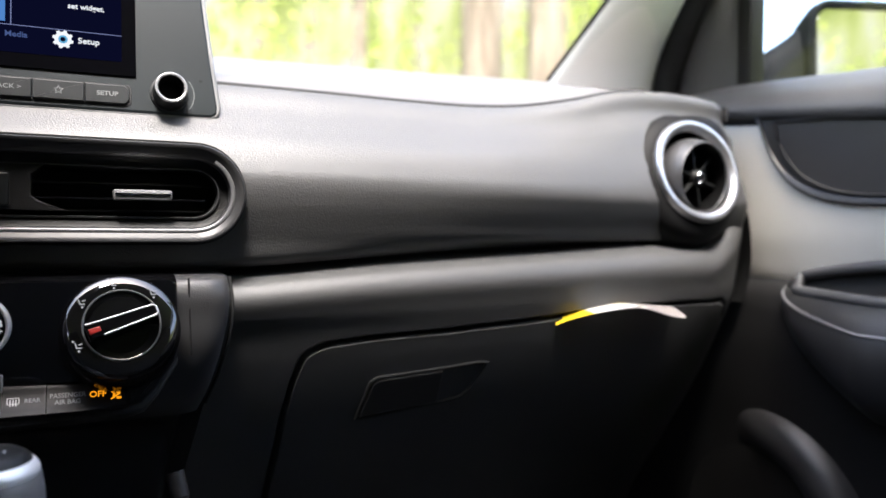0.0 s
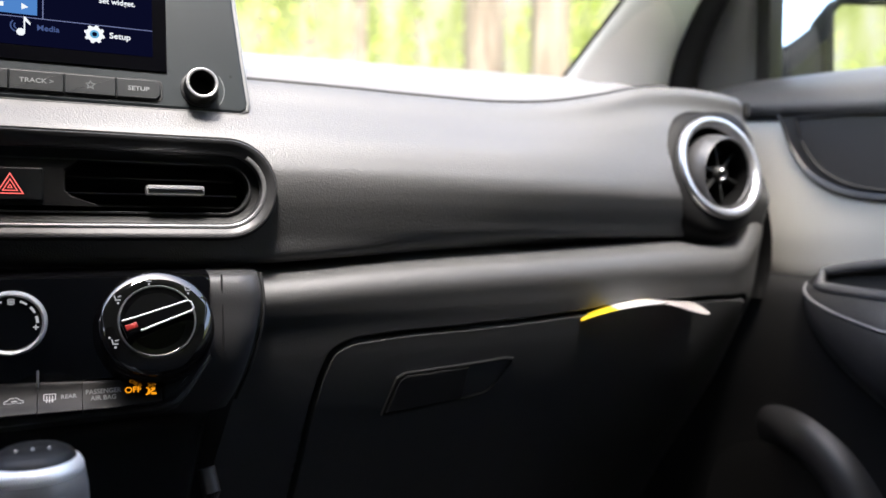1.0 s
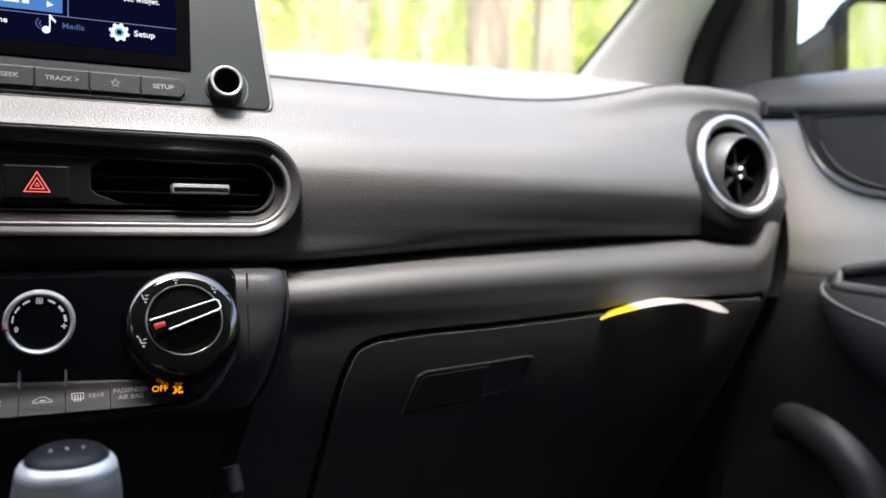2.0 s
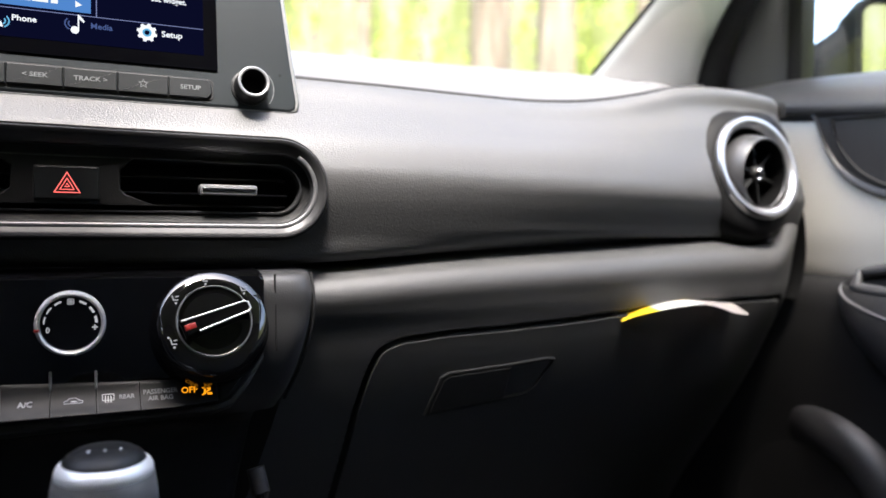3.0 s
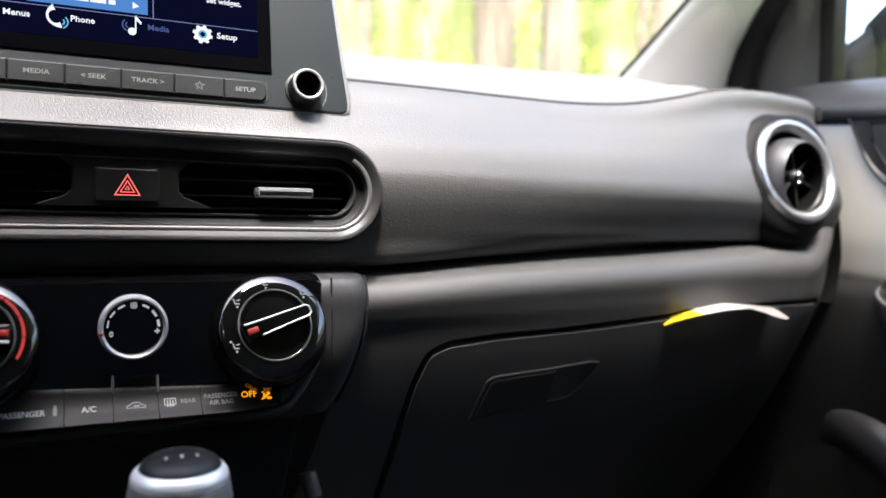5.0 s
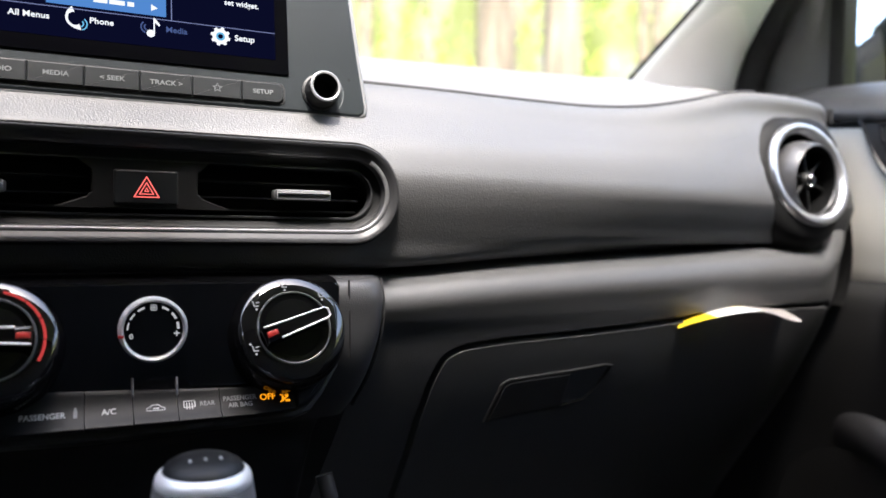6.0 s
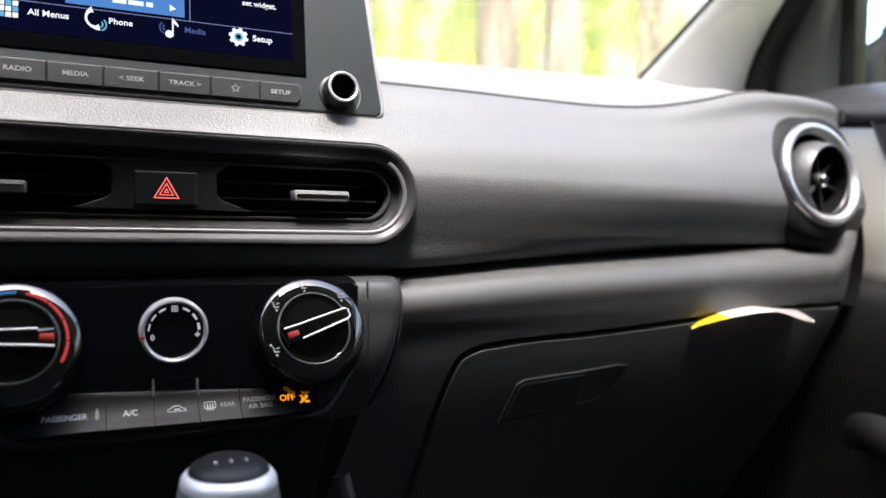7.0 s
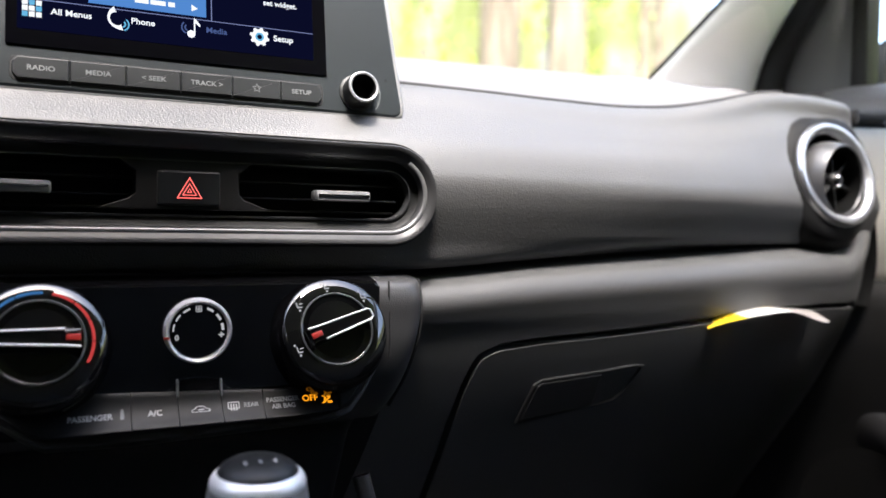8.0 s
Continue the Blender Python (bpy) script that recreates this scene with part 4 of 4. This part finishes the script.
def scooped_key(a, b, low):
    """A key between two cuts; low gives its lower edge by x."""
    xs = np.linspace(a + 0.0002, b - 0.0002, 13)
    rows_ = []
    for f, back in [(0, -0.012), (0, 0.0030), (0.012, 0.0012), (0.04, 0.0004)] + [(f, 0.0) for f in np.linspace(0.09, 0.95, 10)] + [(0.985, 0.0004), (1, 0.0012), (1, 0.0155)]:
        row = []
        for x in xs:
            z = low(x) + f * (key_top(x) - low(x))
            w = 0.0095 + scoop(z) - back if back >= 0 else -0.006
            row.append((x, z, w if back < 0.01 else -0.006))
        rows_.append(row)
    bm = bmesh.new()
    vs = grid(bm, rows_)
    for e in (0, -1):
        bm.faces.new([r[e] for r in vs])
    return bm


for k, (a, b) in enumerate(zip(cutk, cutk[1:])):
    low = (lambda x: -0.0125 + 0.0165 * max(0.0, (-0.075 - x) / 0.020) ** 1.1) if k == 0 else (lambda x: -0.0125 + 0.002 * max(0.0, (x - 0.06) / 0.026))
    key = part("key", scooped_key(a, b, low), CLIMATE_KEY, kb)
    if k in (1, 2):
        part("key_fin", box(b - 0.0007, b + 0.0007, key_top(b) - 0.004, key_top(b) + 0.0065, 0.006, 0.0112, 0.0004), SILVERGREY, kb)
    mid = (a + b) / 2
    if k == 0:
        part("key_word", on_key(lettering("PASSENGER", 0.0045, -0.0515, -0.003, 0.0097, squash=0.95)), MARK, key, smooth=False)
        part("key_sign", on_key(flat_poly([(-0.0365, -0.005), (-0.0345, -0.005), (-0.0345, -0.002), (-0.0350, 0.001), (-0.0360, 0.001), (-0.0365, -0.002)], 0.0097)), DIMMARK, key, smooth=False)
    elif k == 1:
        part("key_word", on_key(lettering("A/C", 0.0046, mid, -0.003, 0.0097)), MARK, key, smooth=False)
    elif k == 2:
        car = [(-0.0050, -0.0014), (-0.0050, 0.0004), (-0.0034, 0.0008), (-0.0020, 0.0022), (0.0016, 0.0022), (0.0032, 0.0008), (0.0050, 0.0002), (0.0050, -0.0014)]
        car = [(mid + x, -0.003 + z) for x, z in reversed(car)]
        part("key_sign", on_key(rim([(car, 0.0097), (inset(car, 0.0005), 0.0097)])), MARK, key, smooth=False)
        part("key_sign", on_key(flat_poly([(mid - 0.0014, -0.0034), (mid + 0.0018, -0.0034), (mid + 0.0018, -0.0027), (mid - 0.0014, -0.0027)], 0.0097)), MARK, key, smooth=False)
    elif k == 3:
        fr = rounded(mid - 0.0088, mid - 0.0022, -0.0042, 0.0000, 0.0004, 2)
        part("key_sign", on_key(rim([(fr, 0.0097), (inset(fr, 0.0005), 0.0097)])), MARK, key, smooth=False)
        for dx in (-0.0070, -0.0055, -0.0040):
            part("key_sign", on_key(flat_poly([(mid + dx - 0.0003, -0.0054), (mid + dx + 0.0003, -0.0054), (mid + dx + 0.0003, -0.0012), (mid + dx - 0.0003, -0.0012)], 0.0098)), MARK, key, smooth=False)
        part("key_word", on_key(lettering("REAR", 0.0036, mid + 0.0045, -0.0025, 0.0097)), DIMMARK, key, smooth=False)
    else:
        part("key_word", on_key(lettering("PASSENGER", 0.0041, 0.0530, -0.0008, 0.0097, squash=0.92)), DIMMARK, key, smooth=False)
        part("key_word", on_key(lettering("AIR BAG", 0.0041, 0.0530, -0.0050, 0.0097, squash=0.92)), DIMMARK, key, smooth=False)
        part("lit_word", on_key(lettering("OFF", 0.0054, 0.0695, -0.0016, 0.0098)), AMBER, key, "lit amber word", smooth=False)
        part("lit_sign", on_key(flat_poly(circle(0.0780, 0.0000, 0.0014, 14), 0.0098)), AMBER, key, smooth=False)
        part("lit_sign", on_key(flat_poly(circle(0.0810, -0.0004, 0.0016, 14), 0.0098)), AMBER, key, smooth=False)
        for q in (((0.0758, -0.0022), (0.0766, -0.0028), (0.0818, 0.0008), (0.0810, 0.0016)), ((0.0775, 0.0014), (0.0789, 0.0014), (0.0783, -0.0022), (0.0771, -0.0022)), ((0.0793, -0.0010), (0.0822, -0.0010), (0.0822, -0.0026), (0.0793, -0.0026))):
            part("lit_sign", on_key(flat_poly([(x + 0.0005, z - 0.003) for x, z in q], 0.00985)), AMBER, key, smooth=False)
endcap = [(0.0862, -0.0105), (0.094, -0.0085), (0.103, 0.0), (0.1145, 0.016), (0.1165, 0.0205), (0.113, 0.0205), (0.101, 0.0125), (0.0862, key_top(0.086))]
part("end_cap", slab(endcap, -0.006, 0.0125, 0.0030), CLIMATE_KEY, kb)
part("lower_lip", slab([(-0.095, -0.002), (-0.084, -0.0100), (-0.074, -0.0160), (-0.03, -0.0172), (0.086, -0.0142), (0.097, -0.0110), (0.106, -0.001), (0.1175, 0.016), (0.1175, 0.0205), (0.1, 0.003), (0.086, -0.0105), (-0.075, -0.0105), (-0.086, -0.004), (-0.095, 0.006)], -0.012, 0.006, 0.0012), LOWER, kb)

# ---- gear lever and console ----
gl = thing("gear_lever", pose(0.0195, -0.116, 0.6525), "silver and black gear lever knob with a chrome-edged cap", "gear lever")
bm = bmesh.new()
prof = [(0.010, 0.0), (0.0105, 0.11), (0.0125, 0.13), (0.0215, 0.140), (0.0240, 0.155), (0.0250, 0.175), (0.0242, 0.190), (0.0228, 0.1985), (0.0200, 0.2030)]
grid(bm, [[(r * (1.0 if k != 1 else 1) * math.cos(a) * (1.0 if z < 0.13 else 1.0), r * 1.15 * math.sin(a) * (1.0 if z < 0.13 else 1.0), z) for a in np.linspace(0, 2 * math.pi, 49)[:-1]] for k, (r, z) in enumerate(prof)], True)
part("grip", bm, GRIPSILVER, gl, "satin silver grip")
bm = bmesh.new()
vs = grid(bm, [[(r * math.cos(a), r * 1.15 * math.sin(a), z) for a in np.linspace(0, 2 * math.pi, 49)[:-1]] for r, z in ((0.0196, 0.2030), (0.0188, 0.2058), (0.0172, 0.2080), (0.014, 0.2100), (0.008, 0.2112), (0.001, 0.2115))], True)
bm.faces.new(vs[-1])
part("cap", bm, BLACK, gl, "black cap")
bm = bmesh.new()
grid(bm, [[(r * math.cos(a), r * 1.15 * math.sin(a), z) for a in np.linspace(0, 2 * math.pi, 49)[:-1]] for r, z in ((0.0222, 0.1990), (0.0224, 0.2006), (0.0220, 0.2024), (0.0210, 0.2040), (0.0196, 0.2052), (0.0186, 0.2058))], True)
part("cap_edge", bm, BRIGHT, gl, "bright satin collar, the windscreen's reflection painted in")
for dx in (-0.007, 0.0, 0.007):
    part("cap_mark", box(dx - 0.0006, dx + 0.0006, -0.007, -0.004, 0.2092, 0.2116), MARK, gl)
con = thing("centre_console", pose(0, 0, 0), "black centre console between the seats with silver side strips", "centre console")
bm = box(-0.12, 0.12, -0.75, 0.06, 0.32, 0.66, 0.02)
part("body", bm, LOWER, con)
for s in (1, -1):
    part("side_strip", tube([(s * (0.119 + 0.03 * k / 9), 0.016 - 0.10 * (k / 9) ** 1.4, 0.802 - 0.15 * k / 9) for k in range(10)], 0.0062, 14), COLLAR, con, "slanted satin strip")

# ---- front passenger door ----
door = thing("passenger_door", pose(0, 0, 0), "closed car door with pale grey upper trim and black armrest", "car door")


def door_sheet(name, rows_, mat, label="", parent=None):
    bm = bmesh.new()
    grid(bm, rows_)
    bmesh.ops.recalc_face_normals(bm, faces=bm.faces)
    return part(name, bm, mat, parent or door, label)


Y = np.concatenate([np.linspace(0.30, -0.40, 90), np.linspace(-0.42, -0.85, 12)])
# pale upper panel
door_sheet("upper_panel", [[(x, y, z) for x, z in spline([(0.735, 1.118), (0.722, 1.10), (0.715, 1.05), (0.714, 1.00), (0.718, 0.95), (0.727, 0.915), (0.745, 0.90)], 30)] for y in Y], LIGHTTRIM, "pale grey surface")
# belt rail
BELT = lambda y: 1.144 - 0.07 * min(0.33, max(0.0, 0.126 - y))
BELT_K = lambda y: 1 + 1.15 * min(0.33, max(0.0, 0.126 - y))
door_sheet("belt_rail", [[(x, y, BELT(y) + d * BELT_K(y)) for x, d in spline([(0.80, -0.01), (0.79, 0.0), (0.765, 0.001), (0.735, -0.010), (0.712, -0.026), (0.706, -0.036), (0.710, -0.043), (0.724, -0.045)], 30)] for y in Y], PAD, "dark grey belt rail")
part("belt_gap", tube([(0.719, y, BELT(y) - 0.047 * BELT_K(y)) for y in np.linspace(0.14, -0.4, 40)], 0.0035, 8), SEAM, door)
# dark handle recess
REC = spline([(0.062, 1.104), (0.050, 1.078), (0.036, 1.047), (0.016, 1.023), (-0.012, 1.007), (-0.05, 0.9985), (-0.09, 0.996), (-0.20, 0.996), (-0.30, 1.0)], 60)
rec_rows = []
for y, z in REC:
    top_z = BELT(y) - 0.045 * BELT_K(y)
    rec_rows.append([(x, y, zz) for x, zz in ((0.7165, z - 0.001), (0.7110, z), (0.7095, z + 0.002), (0.7100, z + 0.006), (0.7125, z + 0.009))] + [(0.7125, y, z + 0.009 + (max(z + 0.0092, top_z) - z - 0.009) * k / 6) for k in range(1, 7)])
door_sheet("handle_surround", rec_rows, LOWER, "dark handle surround")
part("recess_line", tube([(0.7118, 0.034, 1.086)] + [(0.7118, y - 0.013, z + 0.009) for y, z in REC if z < 1.062], 0.0022, 8), SEAM, door)
pocket = [[(0.7128, y - 0.016, z + 0.0115), (0.725, y - 0.018, z + 0.015), (0.726, y - 0.018, max(z + 0.016, 1.078))] for y, z in REC if z < 1.060]
door_sheet("handle_pocket", pocket, BLACK, "black recess")
part("recess_line", tube([(0.7118, y, 1.0860 - 0.06 * (0.034 - y)) for y in np.linspace(0.034, -0.28, 20)], 0.0018, 8), SEAM, door)
# black lower panel
door_sheet("lower_panel", [[(x, y, z) for x, z in spline([(0.735, 0.925), (0.7155, 0.9215), (0.706, 0.914), (0.700, 0.88), (0.702, 0.82), (0.71, 0.75), (0.72, 0.65), (0.74, 0.45), (0.75, 0.33)], 44)] for y in Y], DOORSHADE, "black lower trim, darkened for footwell shade")
# armrest with its pull cup
def arm_row(s, section, n=0):
    """A cross-section of the armrest, drawn together towards its front tip."""
    k = min(1.0, s / 0.2) ** 0.5
    pts_ = spline(section, n) if n else section
    return [(0.709 + k * (x - 0.709), 0.022 - 0.62 * s - 0.012 * (1 - k), 0.918 + k * (z - 0.918)) for x, z in pts_]


A_ = np.linspace(0, 1, 110) ** 1.5
for section, n in (([(0.716, 0.947), (0.706, 0.9455), (0.7015, 0.9425)], 8), ([(0.684, 0.9115), (0.680, 0.9095), (0.672, 0.903), (0.663, 0.891), (0.656, 0.873), (0.655, 0.850), (0.664, 0.825), (0.69, 0.805), (0.715, 0.80)], 38)):
    arm = bmesh.new()
    grid(arm, [arm_row(s, section, n) for s in A_])
    part("armrest", arm, LOWER, door, "black rolled armrest")
S_ = np.linspace(0.002, 1, 110) ** 1.5
part("armrest_line", tube([arm_row(s, [(0.6592, 0.8842)])[0] for s in S_], 0.0016, 6), SILVERGREY, door, "thin silver line")
slot = bmesh.new()
grid(slot, [arm_row(s, [(0.7016, 0.9426), (0.7035, 0.940), (0.7055, 0.930), (0.700, 0.917), (0.687, 0.9105), (0.6835, 0.9112)]) for s in A_[12:]])
part("pull_cup", slot, SEAM, door, "black pull slot")
nose = bmesh.new()
grid(nose, [arm_row(s, [(0.7015, 0.9425), (0.6975, 0.939), (0.691, 0.929), (0.684, 0.9115)], 10) for s in A_[:15]])
part("armrest_nose", nose, LOWER, door, "rounded black front of the armrest")
rim_path = [arm_row(s, [(0.7010, 0.9432)])[0] for s in S_[13::2]][::-1] + [arm_row(s, [(0.6820, 0.9115)])[0] for s in S_[13::2]]
part("slot_rim", tube(rim_path, 0.0056, 12), SPEAKERGREY, door, "satin rim of the pull slot")
# speaker: a broad soft-edged ring round the grille
SPK_Y, SPK_Z = 0.046, 0.657
bm = bmesh.new()
ring_ = spline([(0.084, -0.004), (0.088, 0.004), (0.097, 0.010), (0.110, 0.012), (0.122, 0.008), (0.130, 0.0), (0.136, -0.010)], 22)
# the shaded front end sinks behind the trim: shade put into the shape
grid(bm, [[(0.704 - (h + 0.010) * k + 0.010, SPK_Y + r * math.cos(a), SPK_Z + r * math.sin(a)) for r, h in ring_] for a, k in [(a, smooth(1.05, 1.9, a)) for a in np.linspace(1.05, 4.7, 60)]])
part("speaker_surround", bm, LOWER, door, "raised dark speaker surround")
bm = bmesh.new()
bm.faces.new([bm.verts.new((0.7005, SPK_Y + 0.088 * math.cos(a), SPK_Z + 0.088 * math.sin(a))) for a in np.linspace(0, 2 * math.pi, 49)[:-1]])
part("speaker_grille", bm, BLACK, door)

# window frame: corner piece, its bar and the weather seal
door_sheet("corner_trim", [[(0.764, 0.300 - 0.7 * (z - 1.15), z), (0.772, 0.215 - 0.40 * (z - 1.15), z), (0.778, 0.185 - 0.2 * (z - 1.15), z), (0.786, 0.146, z)] for z in np.linspace(1.135, 1.44, 20)], SPEAKERGREY, "dark grey corner trim")
part("window_bar", box(0.776, 0.80, 0.1265, 0.147, 1.13, 1.45, 0.003), BLACK, door, "black window bar")
seal = [(0.752, 0.256, 1.14), (0.752, 0.252, 1.165), (0.752, 0.242, 1.195), (0.751, 0.224, 1.225), (0.750, 0.198, 1.258), (0.748, 0.165, 1.295), (0.742, 0.11, 1.345), (0.735, 0.04, 1.39), (0.73, -0.1, 1.45)]
part("weather_seal", tube(spline([(x + 0.003, y - 0.006, z) for x, y, z in seal], 50), 0.0175, 12), SEAM, door, "thick black rubber seal")
bm = box(0.792, 0.796, -0.80, 0.128, 1.09, 1.45)
pane = part("window_pane", bm, GLASS, door, "clear side window")
pane.visible_shadow = False

# pillar trim beside the windscreen
bm = bmesh.new()
rows = []
for s in np.linspace(-0.12, 1, 50):
    inner = Vector((0.622 - 0.018 * s, 0.318 - 0.58 * s, 1.169 + 0.315 * s))
    outer = Vector(spline(seal, 51)[min(50, max(0, int(round(s * 42)) + 1))]) + Vector((-0.004, 0.004, 0))
    if s < 0:
        outer = Vector((0.748, 0.27, 1.12))
    mid = inner.lerp(outer, 0.5) + Vector((-0.006, -0.035, 0.004))
    row = spline([tuple(inner + Vector((0.004, 0.012, 0))), tuple(inner), tuple(inner.lerp(mid, 0.55) + Vector((-0.004, -0.008, 0))), tuple(mid.lerp(outer, 0.35) + Vector((0.0, -0.006, 0))), tuple(outer)], 24)
    rows.append([tuple(p) for p in row])
grid(bm, rows)
solid("pillar_trim", bm, PILLAR, "pale grey cloth-covered windscreen pillar trim", "trim", "structure")
part_edge = tube([(0.622 - 0.018 * s, 0.322 - 0.58 * s, 1.171 + 0.315 * s) for s in np.linspace(0, 1, 20)], 0.003, 8)
solid("windscreen_seal", part_edge, SEAM, "thin black windscreen edge seal", "trim", "structure")

# ---- outside mirror ----
mm = facing(1.020, 0.150, 1.209, 2, -20)
om = thing("outside_mirror", mm, "black outside mirror on the passenger door", "mirror")
shape = rounded(-0.085, 0.105, -0.068, 0.075, 0.03, 8)
part("housing", rim([(inset(shape, 0.03), -0.085), (inset(shape, 0.012), -0.06), (shape, -0.015), (shape, 0.0), (inset(shape, 0.004), 0.004), (inset(shape, 0.010), 0.002), (inset(shape, 0.011), -0.004)], fill_first=True), PAINTBLACK, om, "black housing")
part("mirror_glass", slab(inset(shape, 0.012), -0.010, -0.002, 0.0006), MIRROR, om, "bright mirror glass")
bm = bmesh.new()
rows = []
for s in np.linspace(0, 1, 14):
    h = 0.040 + 0.026 * s * s
    cz = -0.060 + 0.040 * s * s
    rows.append([(-0.235 + 0.155 * s, cz + h * math.sin(a), -0.035 + 0.024 * math.cos(a)) for a in np.linspace(0, 2 * math.pi, 25)[:-1]])
vs = grid(bm, rows, True)
bm.faces.new(vs[-1])
bm.faces.new(list(reversed(vs[0])))
part("arm", bm, PAINTBLACK, om, "black mirror arm")
part("arm_foot", box(-0.250, -0.190, -0.104, -0.058, -0.046, -0.004, 0.008), GLOSS, om, "glossy black foot")
# pale bar added in place of the highlight on the black foot
part("arm_highlight", box(-0.246, -0.196, -0.072, -0.060, -0.006, 0.000, 0.002), SILVERGREY, om, "pale grey surface")
